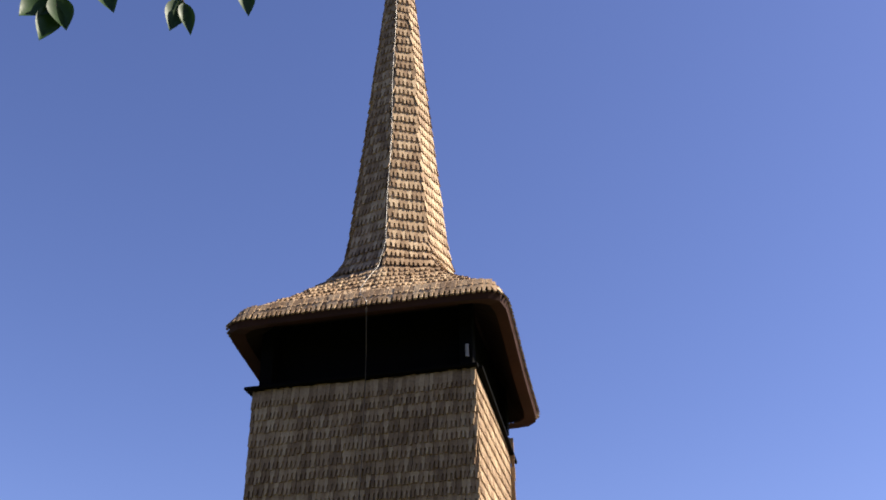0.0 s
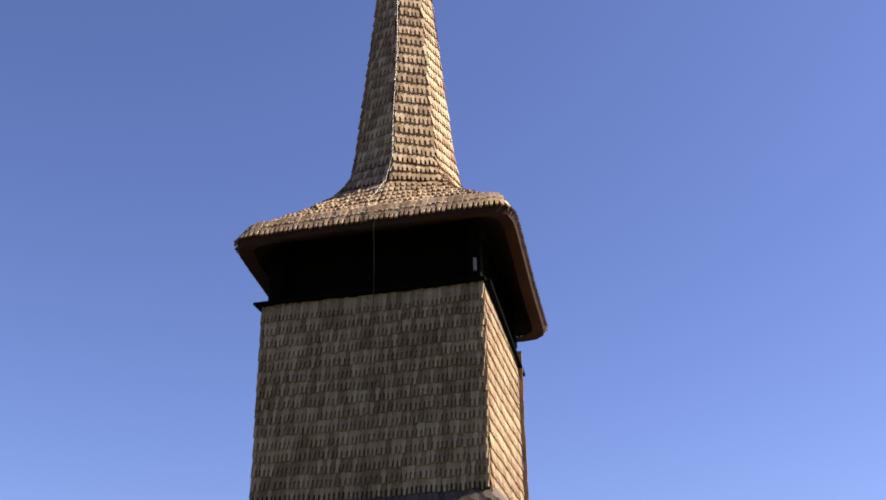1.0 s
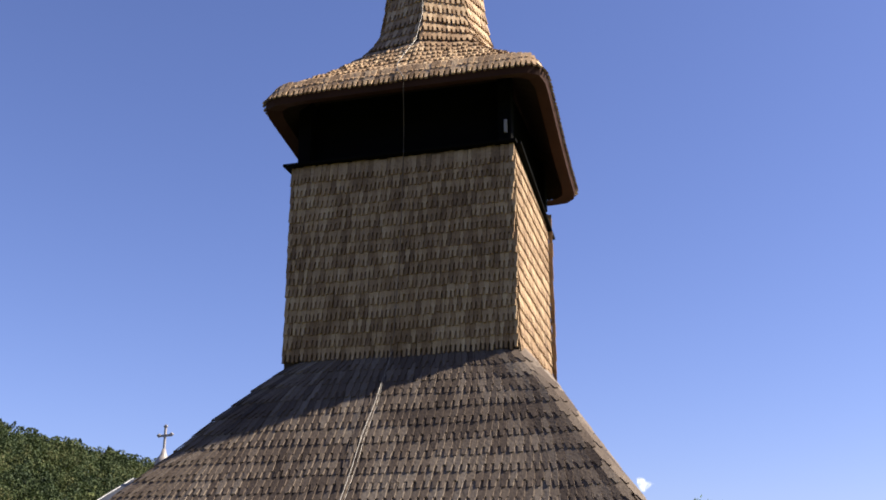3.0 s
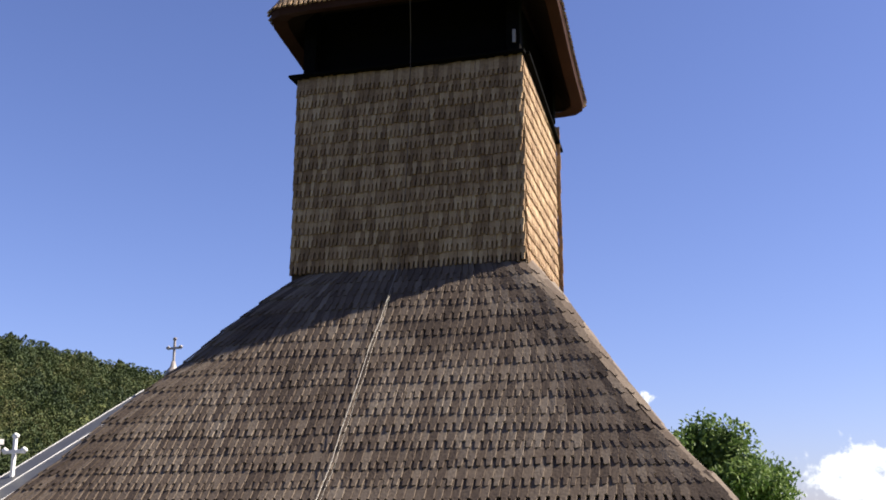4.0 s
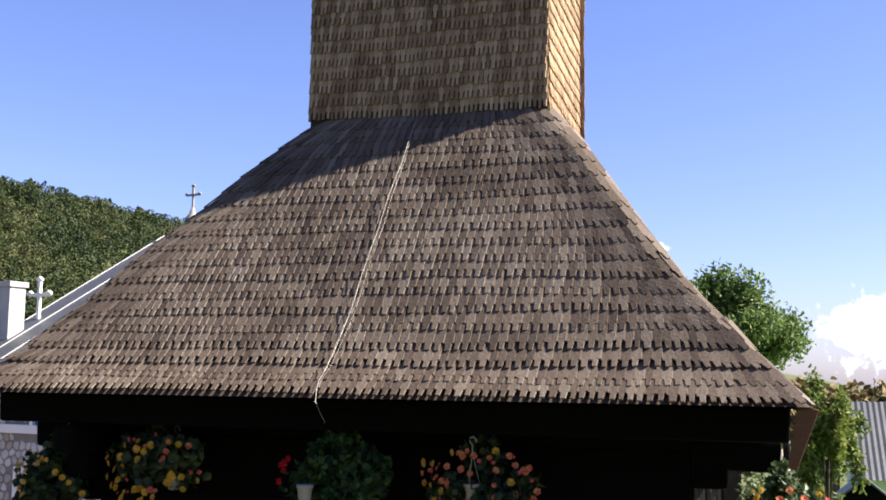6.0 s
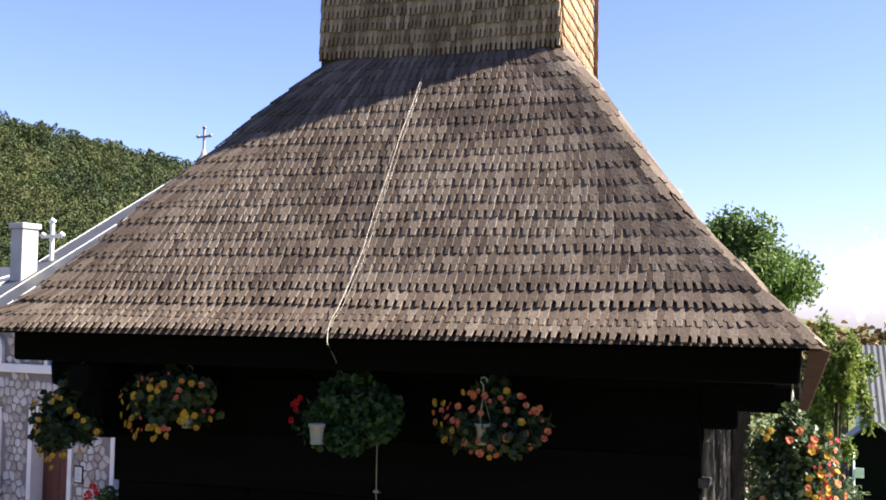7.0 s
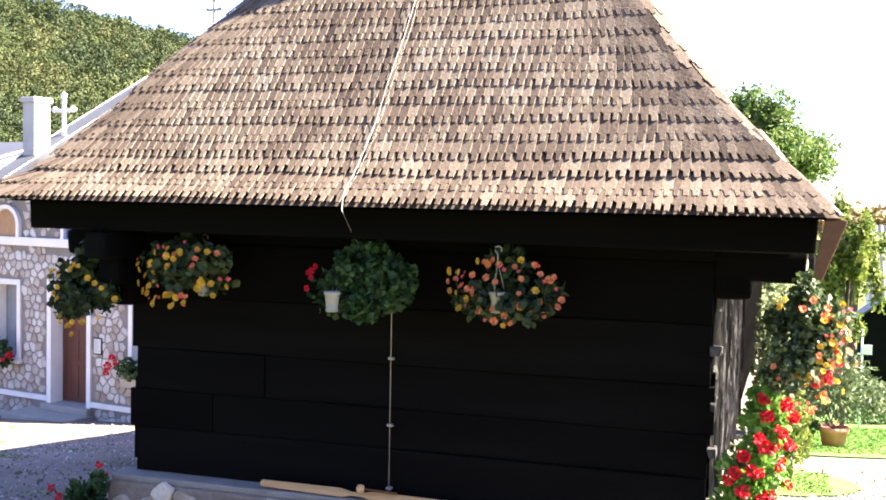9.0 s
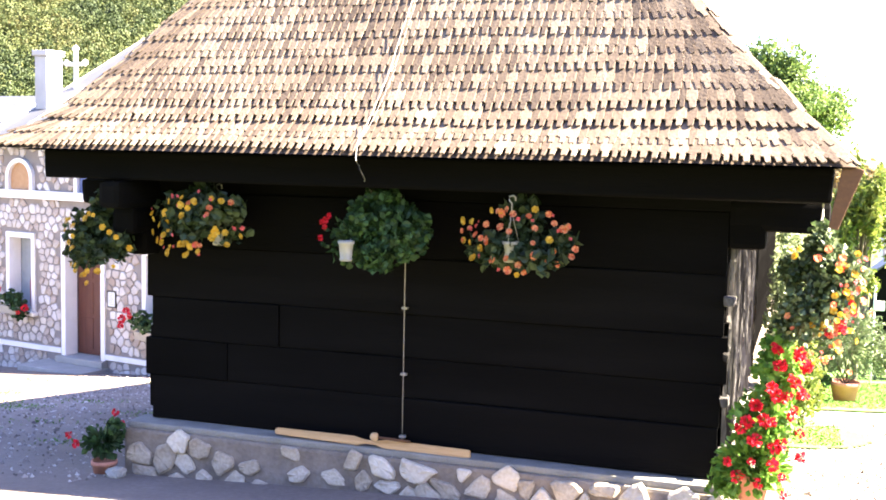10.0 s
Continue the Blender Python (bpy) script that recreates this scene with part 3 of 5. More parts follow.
def stone_mesh(name, mid, poly, depth, mat, seed):
    """A stone with a cut corner outline, a chamfered rim and an uneven face; local x, z with -y outward."""
    rnd = random.Random(seed)
    ring = []
    for a, b in zip(poly, poly[1:] + poly[:1]):
        if (b - a).length < 0.012:
            continue
        for k in (0.14, 0.5, 0.86):
            p = a + (b - a) * k - mid
            ring.append(p * rnd.uniform(0.94, 1.03))
    n = len(ring)
    v = [(p.x, 0, p.y) for p in ring] + [(p.x * 0.97, -depth * 0.75, p.y * 0.97) for p in ring] + [(p.x * 0.80, -depth * rnd.uniform(0.9, 1.25), p.y * 0.80) for p in ring] + [(0, -depth * 1.1, 0)]
    f = []
    for i in range(n):
        j = (i + 1) % n
        f += [(i, j, n + j, n + i), (n + i, n + j, 2 * n + j, 2 * n + i), (2 * n + i, 2 * n + j, 3 * n)]
    return mesh_of(name, v, f, mat)


rnd = random.Random(4)
for q, (mid, poly) in enumerate(cells(5.3, 0.70, 0.27, 18, 0.66, 0.90)):
    z = -0.22 + mid.y
    if z > 0.33 or rnd.random() < 0.04:
        continue
    ob = part("stone", stone_mesh("stone", mid, poly, rnd.uniform(0.02, 0.05), STONE, q), parent=footing)
    ob.matrix_local = pose(WX0 - 0.14 + mid.x, WY0 - 0.198, z, 0, rnd.uniform(-30, 30), 0) @ Matrix.Diagonal((k_x := rnd.uniform(0.68, 1.15), 1, k_x * rnd.uniform(0.8, 1.05), 1))
for q, (mid, poly) in enumerate(cells(1.4, 0.9, 0.30, 31, 0.75, 0.7)):
    ob = part("stone", stone_mesh("stone", mid, poly, 0.03, STONE, q), parent=footing)
    ob.matrix_local = pose(WX1 + 0.118, WY0 - 0.1 + mid.x, -0.5 + mid.y, 0, 0, 90)

# ---- tower shaft
shaft = part("tower_wall", mesh_of("tower_wall", [], [], DECK), parent=church, label="square tower clad in small brown shingles")
bm = bmesh.new()
add_box(bm, (TX0, TY0, 5.0), (TX1, TY1, 7.60))
for v in bm.verts:
    v.co.x -= 0.03 * (v.co.y - TY0) if v.co.x > -3 else 0
bm.to_mesh(shaft.data)
bm.free()
clad = Shingles(SHINGLE_WALL, shaft, SLIM)
ROWS_T, Z0, Z1 = 15, 5.50, 7.53
faces_of = [((TX0, TY0), (1, 0), TX1 - TX0, (0, -1)), ((TX1, TY0), (-0.03, 0.9995), TY1 - TY0, (0.9995, 0.03)), ((TX0, TY1), (0, -1), TY1 - TY0, (-1, 0)), ((TX1, TY1), (-1, 0), TX1 - TX0, (0, 1))]
for fi, ((x0, y0), way, width, nrm) in enumerate(faces_of):
    for row in range(ROWS_T):
        s = random.uniform(-0.015, 0.0)
        zw = random.uniform(0, 9)
        while s < width - 0.015:
            w = min(random.choice((0.041, 0.045, 0.049, 0.054)) * random.uniform(0.92, 1.08), width + 0.015 - s)
            c = s + w / 2
            s += w
            z = Z0 + (Z1 - Z0) * row / ROWS_T + 0.008 * math.sin(c * 3 + zw) + random.uniform(-0.01, 0.01)
            p = Vector((x0 + way[0] * c, y0 + way[1] * c, z))
            n_out = Vector((*nrm, 0))
            side = Vector((0, 0, 1)).cross(n_out)
            clad.add(lay(p, side, Vector((0, 0, 1)), n_out, w, -4.6, 0.014), w * 0.97, 0.66 if row < ROWS_T - 1 else 0.55, fi == 0 and row < 8, (2.3, 1.1, 0.9, 0.9)[fi])
clad.finish()
for lo, hi, fall, inward in (((TX0 - 0.09, TY0 - 0.07, 7.605), (TX1 + 0.03, TY0 + 0.02, 7.635), 0, 0), ((TX1 - 0.01, TY0 + 0.02, 7.605), (TX1 + 0.07, TY1 + 0.25, 7.635), 0.11, 0.03), ((TX0 - 0.09, TY0 + 0.02, 7.605), (TX0 + 0.01, TY1 + 0.12, 7.635), 0, 0)):
    ob = box("sill_board", lo, hi, DARK_LOG, church, 0.006, "dark board capping the shingled shaft")
    for v in ob.data.vertices:
        v.co.z -= fall * (v.co.y - TY0)
        v.co.x -= inward * (v.co.y - TY0)

# open belfry under the tower roof; a near-black box inside stands for its shade
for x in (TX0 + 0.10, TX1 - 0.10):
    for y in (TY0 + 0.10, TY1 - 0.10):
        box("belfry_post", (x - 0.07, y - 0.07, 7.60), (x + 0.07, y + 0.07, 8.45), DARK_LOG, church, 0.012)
box("belfry_lining", (TX0 + 0.12, TY0 + 0.16, 7.55), (TX1 - 0.12, TY1 - 0.16, 8.5), DARK_LOG, church, 0.01, "near-black box standing for the shade inside the belfry")
box("splinter", (-2.03, TY0 + 0.00, 7.74), (-2.0, TY0 + 0.03, 7.88), CROSS_GREY, church, 0.004, "small grey board end")

# ---- tower roof and spire: a rounded square eave drawn in to an eight-sided needle
CX, CY = -3.04, 10.67
LEVELS = [(8.24, 1.00, 0.0), (8.36, 0.955, 0.02), (8.50, 0.875, 0.06), (8.65, 0.78, 0.15), (8.82, 0.675, 0.33), (9.02, 0.565, 0.62), (9.24, 0.492, 0.9), (9.45, 0.452, 1.0), (9.70, 0.422, 1.0), (9.97, 0.400, 1.0), (11.66, 0.273, 1.0), (13.50, 0.140, 1.0), (15.40, 0.012, 1.0)]


def spire_point(z, a):
    """A point of the tower roof: height z, angle a from the front, anticlockwise from above."""
    k, b = table(z, [(l[0], l[1]) for l in LEVELS]), table(z, [(l[0], l[2]) for l in LEVELS])
    s, c = math.sin(a), -math.cos(a)
    hx, hy0, hy1 = 1.51, 1.37, 1.24
    hy = hy0 if c < 0 else hy1
    pw = 16.0
    square = 1.0 / ((abs(s) / hx) ** pw + (abs(c) / hy) ** pw) ** (1 / pw)
    w = (a - radians(6)) % (math.pi / 4) - math.pi / 8
    octa = 1.40 * math.cos(math.pi / 8) / math.cos(w)
    r = k * (square * (1 - b) + octa * b)
    droop = -0.16 * (1 - b) * (r * c + hy0)
    return Vector((CX + r * s - 0.04 * (1 - b) * max(0.0, s) * (r * c + hy0), CY + r * c, z + droop))


spire = part("spire", mesh_of("spire", [], [], DECK), parent=church, label="tall eight-sided shingled spire above a flared square eave")
zz = [l[0] for l in LEVELS]
levels_z = sorted(set(zz + [8.28, 8.40, 8.55, 8.7, 8.9, 9.15, 10.5, 12.5, 14.5]))
N = 96
verts, faces = [], []
for z in levels_z:
    for k in range(N):
        p = spire_point(z, 2 * math.pi * k / N)
        c = Vector((CX, CY, p.z))
        verts.append(c + (p - c) * 0.985)
for i in range(len(levels_z) - 1):
    for k in range(N):
        j = (k + 1) % N
        faces.append((i * N + k, i * N + j, (i + 1) * N + j, (i + 1) * N + k))
spire.data.clear_geometry()
spire.data.from_pydata([tuple(v) for v in verts], [], faces)
spire.data.update()

needles = Shingles(SHINGLE_WALL, spire, SLIM)
z, row = 8.22, 0
while z < 15.2:
    ring = [spire_point(z, 2 * math.pi * k / 240) for k in range(241)]
    per = [0.0]
    for p, q in zip(ring, ring[1:]):
        per.append(per[-1] + (q - p).length)
    s = random.uniform(0, 0.06)
    while s < per[-1]:
        w = random.choice((0.048, 0.053, 0.058, 0.063)) * random.uniform(0.92, 1.08)
        a = float(np.interp(s + w / 2, per, [2 * math.pi * k / 240 for k in range(241)]))
        s += w
        p = spire_point(z, a)
        side = (spire_point(z, a + 0.03) - spire_point(z, a - 0.03)).normalized()
        up = (spire_point(min(15.39, z + 0.08), a) - p).normalized()
        out = side.cross(up).normalized()
        p = p + Vector((0, 0, random.uniform(-0.008, 0.008)))
        needles.add(lay(p, side, up, out, w, -4.6, 0.010), w * 0.97, 0.70, z < 9.3 and -3.9 < p.x < -2.0 and p.y < CY, 1.5)
    step = 0.148 if z > 8.9 else 0.118
    for _ in range(20):
        step_up = (spire_point(min(15.39, z + 0.01), 0.2) - spire_point(z, 0.2)).length
        z += 0.01
        step -= step_up
        if step <= 0:
            break
needles.finish()

# boarded underside and edge of the tower eave
bm = bmesh.new()
outer, edge, inner, mid_ = [], [], [], []
for k in range(N):
    a = 2 * math.pi * k / N
    p = spire_point(8.24, a)
    c = Vector((CX, CY, p.z))
    edge.append(bm.verts.new(c + (p - c) * 0.995 + Vector((0, 0, 0.0))))
    outer.append(bm.verts.new(c + (p - c) * 0.985 + Vector((0, 0, -0.075))))
    mid_.append(bm.verts.new(c + (p - c) * 0.90 + Vector((0, 0, -0.05))))
    i = c + (p - c) * 0.70
    inner.append(bm.verts.new((i.x, i.y, 8.40)))
for k in range(N):
    j = (k + 1) % N
    bm.faces.new((edge[k], outer[k], outer[j], edge[j]))
    bm.faces.new((outer[k], mid_[k], mid_[j], outer[j]))
for v in inner:
    bm.verts.remove(v)
part("eave_edge", bm, EAVE_WOOD, church, "reddish brown edge boards of the tower eave")
# inner soffit darker than the rim: the shade there is in the wood colour
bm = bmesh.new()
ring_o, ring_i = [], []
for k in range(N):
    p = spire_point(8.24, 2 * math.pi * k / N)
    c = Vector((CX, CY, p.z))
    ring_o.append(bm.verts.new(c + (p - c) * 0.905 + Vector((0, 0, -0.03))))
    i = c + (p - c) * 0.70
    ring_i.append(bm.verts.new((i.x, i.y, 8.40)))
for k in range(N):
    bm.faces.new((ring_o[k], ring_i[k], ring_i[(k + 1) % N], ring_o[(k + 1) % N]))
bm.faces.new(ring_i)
part("tower_soffit", bm, SOFFIT_WOOD, church, "brown boards under the tower eave, darkened for shade")


# ---- foliage helpers
def leaf_mesh(name, centres, sizes, mat, seed, width=0.55, flat=0.0, hang=0.0):
    """Many folded leaf blades, each a small mesh island, at given centres."""
    rng = np.random.default_rng(seed)
    n = len(centres)
    a = rng.normal(size=(n, 3))
    a[:, 2] = a[:, 2] * (1 - flat) - hang
    a /= np.linalg.norm(a, axis=1)[:, None]
    b = rng.normal(size=(n, 3))
    b[:, 2] *= 1 - flat
    b -= (b * a).sum(1)[:, None] * a
    b /= np.linalg.norm(b, axis=1)[:, None]
    c = np.cross(a, b)
    s = np.asarray(sizes)[:, None]
    p = np.asarray(centres)
    w = width * 0.5
    vs = np.stack([p - a * s * 0.5, p + b * s * w - c * s * 0.10, p + b * s * w * 0.7 + a * s * 0.28 - c * s * 0.08, p + a * s * 0.5 + c * s * 0.04, p - b * s * w * 0.7 + a * s * 0.28 - c * s * 0.08, p - b * s * w - c * s * 0.10], 1).reshape(-1, 3)
    i = np.arange(n)[:, None] * 6
    fs = np.concatenate([i + [[0, 1, 2, 3]], i + [[0, 3, 4, 5]]]).tolist()
    return mesh_of(name, vs.tolist(), [tuple(f) for f in fs], mat)


def cloud_of(rng, n, centre, radii, shell=0.45):
    """Random points in an ellipsoid, thinned towards its middle."""
    d = rng.normal(size=(n, 3))
    d /= np.linalg.norm(d, axis=1)[:, None]
    return np.asarray(centre) + d * (shell + (1 - shell) * rng.random((n, 1))) * np.asarray(radii)


def flower_mesh(name, mat, seed, petals=5, size=1.0, layers=1):
    rnd = random.Random(seed)
    vs, fs = [], []
    for l in range(layers):
        for k in range(petals):
            a = 2 * math.pi * (k + 0.5 * l) / petals + rnd.uniform(-0.2, 0.2)
            r, lift = size * (0.5 - 0.13 * l), 0.10 * size + 0.13 * l * size
            o = len(vs)
            for da, dr, dz in ((0, 0.08, 0), (-0.5, 0.62, 0.4), (-0.35, 1.0, 0.8), (0.35, 1.0, 0.9), (0.5, 0.62, 0.5)):
                vs.append((r * dr * math.cos(a + da), r * dr * math.sin(a + da), lift * dz + rnd.uniform(-0.02, 0.02) * size))
            fs += [(o, o + 1, o + 2, o + 3), (o, o + 3, o + 4)]
    return mesh_of(name, vs, fs, mat)


def cluster_mesh(name, mat, seed, n=26, size=1.0):
    """A round head of many small petals, as a geranium carries."""
    rng = np.random.default_rng(seed)
    return leaf_mesh(name, cloud_of(rng, n, (0, 0, 0), (0.42 * size, 0.42 * size, 0.34 * size), 0.7), rng.uniform(0.3, 0.5, n) * size, mat, seed, 0.9)


BEGONIA_Y = [flower_mesh("flower", PETAL_YELLOW, s, 6, 1.0, 2) for s in range(3)]
BEGONIA_O = [flower_mesh("flower", PETAL_ORANGE, s + 5, 6, 1.0, 2) for s in range(3)]
BUD = [flower_mesh("bud", PETAL_PINK, s + 9, 4, 1.0, 3) for s in range(2)]
GERANIUM = [cluster_mesh("flower", PETAL_RED, s + 20) for s in range(3)]


def set_flower(parent, data, place, size, face):
    ob = part("bud" if data in BUD else "flower", data, parent=parent)
    q = Vector(face).normalized().to_track_quat("Z", "Y").to_matrix().to_4x4()
    ob.matrix_local = Matrix.Translation(place) @ q @ pose(0, 0, 0, random.uniform(-25, 25), random.uniform(-25, 25), random.uniform(0, 360)) @ Matrix.Scale(size, 4)
    return ob


def hanging_basket(at, hook_z, radii, leaf, kinds, count, seed, label, leaves=520, leaf_size=(0.07, 0.13), pot_at=(0, -0.05), droop=0.35, spots=None, hook_at=None):
    """A plastic pot on a hook with three hanger wires, leaves spilling over it, and single flowers."""
    t = thing("hanging_basket", label, "hanging plant", group="hanging baskets round the church", at=at)
    rng = np.random.default_rng(seed)
    random.seed(seed)
    px, py = pot_at
    zb = -0.14
    lathe("pot", [(0.046, zb - 0.08), (0.053, zb - 0.066), (0.046, zb - 0.06), (0.058, zb + 0.05), (0.066, zb + 0.058), (0.066, zb + 0.08), (0.057, zb + 0.08), (0.053, zb + 0.02)], WHITE_PLASTIC, t, (px, py, 0), label="white plastic pot")
    top = hook_z - at[2]
    qx, qy = px, py
    px, py = hook_at or (px, py)
    hook = [(px, py, top - 0.13), (px, py, top - 0.06), (px - 0.022, py, top - 0.035), (px - 0.018, py, top - 0.008), (px + 0.006, py, top), (px + 0.026, py, top - 0.012), (px + 0.03, py, top - 0.04)]
    tube("hook", hook, 0.006, WHITE_PLASTIC, t, "white plastic hook")
    for k in range(3):
        a = 2.1 * k + 0.4
        tube("hanger", [(px, py, top - 0.12), (qx + 0.06 * math.cos(a), qy + 0.06 * math.sin(a) + (0.14 if hook_at else 0), zb + 0.07)], 0.0035, WHITE_PLASTIC, t, sides=5)
    if hook_at:
        extra = cloud_of(rng, leaves // 9, (px, py - 0.03, top - 0.17), (0.15, 0.13, 0.12), 0.2)
    px, py = qx, qy
    pts = [extra] if hook_at else []
    lumps = 9
    for k in range(lumps):
        a = 2 * math.pi * k / lumps + rng.uniform(-0.3, 0.3)
        c = (radii[0] * 0.55 * math.cos(a), radii[1] * 0.55 * math.sin(a), rng.uniform(-droop, 0.35) * radii[2])
        pts.append(cloud_of(rng, leaves // (lumps + 2), c, np.asarray(radii) * rng.uniform(0.32, 0.62), 0.2))
    pts.append(cloud_of(rng, leaves // 5, (0, 0, 0.42 * radii[2]), (radii[0] * 0.42, radii[1] * 0.5, radii[2] * 0.72), 0.2))
    pts = np.concatenate(pts)
    clear = (np.abs(pts[:, 0] - px) < 0.035) & (pts[:, 1] < py) & (np.abs(pts[:, 2] - zb + 0.02) < 0.075)
    if py < 0:
        pts = pts[~clear]
    part("foliage", leaf_mesh("foliage", pts, rng.uniform(*leaf_size, len(pts)), leaf, seed, 0.85, hang=0.35), parent=t)
    spots = spots or []
    for k in range(count):
        if k < len(spots):
            x, z = spots[k]
        else:
            a = rng.uniform(0, 2 * math.pi)
            r = rng.uniform(0.45, 1.02)
            x, z = radii[0] * r * math.cos(a), radii[2] * (r * math.sin(a) - 0.15)
        y = -radii[1] * math.sqrt(max(0.06, 1.15 - (x / radii[0]) ** 2 - (z / radii[2]) ** 2 * 0.6)) * rng.uniform(0.75, 1.0)
        data, lo, hi = kinds[rng.integers(len(kinds))]
        set_flower(t, data[rng.integers(len(data))], (x, y, z), rng.uniform(lo, hi), (x * 0.8, y - 0.15, 0.1))
    return t


BEG = [(BEGONIA_Y, 0.048, 0.082), (BEGONIA_Y, 0.045, 0.075), (BEGONIA_O, 0.038, 0.068), (BUD, 0.028, 0.045)]
BEG_O = [(BEGONIA_O, 0.045, 0.076), (BEGONIA_O, 0.042, 0.068), (BUD, 0.03, 0.048), (BEGONIA_Y, 0.042, 0.072)]
hanging_basket((-5.88, 8.14, 2.13), 2.585, (0.33, 0.25, 0.34), LEAF_BEGONIA, [(BEGONIA_Y, 0.038, 0.068)], 26, 11, "hanging basket of leafy begonia with yellow trailing blooms", 1500, (0.05, 0.10), pot_at=(0.05, 0.08), droop=0.9,
               spots=[(-0.34, 0.02), (-0.33, -0.15), (-0.28, -0.28), (-0.2, -0.33), (-0.1, -0.36), (0.05, -0.32), (-0.12, -0.44), (-0.3, 0.12)])
hanging_basket((-4.87, 8.14, 2.29), 2.59, (0.45, 0.26, 0.31), LEAF_BEGONIA, BEG, 58, 12, "hanging basket of begonias with yellow and coral blooms", 1150, (0.055, 0.115), pot_at=(0.08, 0.1), droop=0.5,
               spots=[(-0.44, 0.08), (-0.38, 0.0), (-0.42, -0.12), (-0.32, -0.16), (-0.22, -0.24), (-0.10, -0.20), (-0.05, -0.28), (0.10, -0.2), (0.42, -0.05), (0.40, -0.12), (-0.02, 0.14), (-0.08, 0.04)])
hanging_basket((-3.25, 8.14, 2.25), 2.59, (0.47, 0.28, 0.38), LEAF_GERANIUM, [(GERANIUM, 0.045, 0.065)], 5, 13, "hanging basket of green ivy geranium with few red blooms", 3600, (0.04, 0.078), pot_at=(-0.22, -0.22), hook_at=(-0.13, 0.0), droop=0.75,
               spots=[(-0.52, -0.06), (-0.47, 0.03), (-0.45, 0.09), (-0.50, 0.07), (-0.42, 0.12)])
hanging_basket((-2.10, 8.14, 2.30), 2.585, (0.46, 0.26, 0.27), LEAF_BEGONIA, BEG_O, 58, 14, "hanging basket of begonias with orange and salmon blooms", 1150, (0.055, 0.115), pot_at=(-0.06, -0.12), droop=0.7,
               spots=[(-0.44, 0.08), (-0.46, 0.0), (-0.45, -0.07), (0.14, 0.19), (0.10, 0.14), (-0.12, 0.05), (-0.05, 0.02), (0.13, -0.06), (0.4, -0.02), (0.43, -0.1), (0.40, -0.16), (0.28, -0.12), (0.3, -0.22), (-0.2, 0.17)])
rng = np.random.default_rng(17)
cascade = [(0.27 - 0.26 * k + rng.normal(0, 0.06), 0.12 - 0.72 * k + rng.normal(0, 0.07)) for k in rng.random(74)]
TRAIL = [(d, lo * 0.62, hi * 0.8) for d, lo, hi in BEG_O + BEG_O + BEG] + [(GERANIUM, 0.04, 0.06)]
hanging_basket((0.06, 8.02, 2.06), 2.70, (0.33, 0.29, 0.40), LEAF_TRAIL, TRAIL, 92, 15, "large sunlit hanging basket trailing yellow and orange begonias", 4200, (0.028, 0.068), pot_at=(0, 0.05), droop=0.8, spots=cascade)


def potted_plant(name, label, at, pot_r, pot_h, lumps, leaf, n, leaf_size, blooms, seed, pot_mat=TERRACOTTA, category="potted plant", stems=0, width=0.8):
    t = thing(name, label, category, at=at)
    rng = np.random.default_rng(seed)
    random.seed(seed)
    lathe("pot", [(pot_r * 0.72, 0), (pot_r * 0.95, pot_h * 0.8), (pot_r * 1.06, pot_h * 0.82), (pot_r * 1.06, pot_h), (pot_r * 0.92, pot_h), (pot_r * 0.88, pot_h * 0.85)], pot_mat, t)
    pts = np.concatenate([cloud_of(rng, max(4, int(n * k)), c, r, 0.25) for c, r, k in lumps])
    part("foliage", leaf_mesh("foliage", pts, rng.uniform(*leaf_size, len(pts)), leaf, seed, width), parent=t)
    for k in range(stems):
        c = lumps[k % len(lumps)][0]
        tube("stem", [(0, 0, pot_h * 0.8), (c[0] * 0.4 + rng.uniform(-0.1, 0.1), c[1] * 0.4, (pot_h + c[2]) / 2), (c[0] + rng.uniform(-0.3, 0.3), c[1] + rng.uniform(-0.2, 0.2), c[2] + rng.uniform(0, 0.4))], 0.012, BARK, t, sides=5, taper=0.4)
    for x, y, z, s in blooms:
        set_flower(t, GERANIUM[rng.integers(3)], (x, y, z), s, (x, -1, 0.3))
    return t


# red geraniums climbing beside the sunny corner, and pots along the footing
blooms = [(-0.10, -0.22, 0.10), (0.05, -0.2, 0.06), (-0.02, -0.24, 0.22), (0.12, -0.2, 0.2), (0.0, -0.25, 0.38), (0.16, -0.2, 0.36), (-0.12, -0.22, 0.45), (0.08, -0.24, 0.52), (0.2, -0.18, 0.55), (-0.04, -0.22, 0.62), (0.13, -0.22, 0.68), (0.24, -0.15, 0.7), (0.05, -0.24, 0.76), (0.17, -0.2, 0.83), (0.1, -0.2, 0.92), (0.26, -0.12, 0.9), (0.2, -0.16, 1.0), (0.06, -0.18, 1.02), (-0.18, -0.22, 0.2), (0.28, -0.1, 0.42), (0.31, -0.1, 0.25), (0.2, -0.2, 0.12), (0.22, -0.15, -0.02)]
potted_plant("geranium", "tall pot geranium covered in bright red flower heads", (-0.33, 8.12, 0.42), 0.13, 0.2,
             [((0.0, 0, 0.25), (0.28, 0.27, 0.24), 0.3), ((0.07, 0, 0.58), (0.25, 0.25, 0.28), 0.35), ((0.14, 0, 0.98), (0.18, 0.2, 0.28), 0.25), ((-0.18, 0, 0.1), (0.17, 0.15, 0.14), 0.1)], LEAF_BRIGHT, 2400, (0.045, 0.085), [(x + 0.08 * z, y, z + 0.12, random.uniform(0.06, 0.105)) for x, y, z in blooms + [(x + random.uniform(-0.07, 0.07), y, z + random.uniform(-0.06, 0.06)) for x, y, z in blooms[4:18]]], 21)
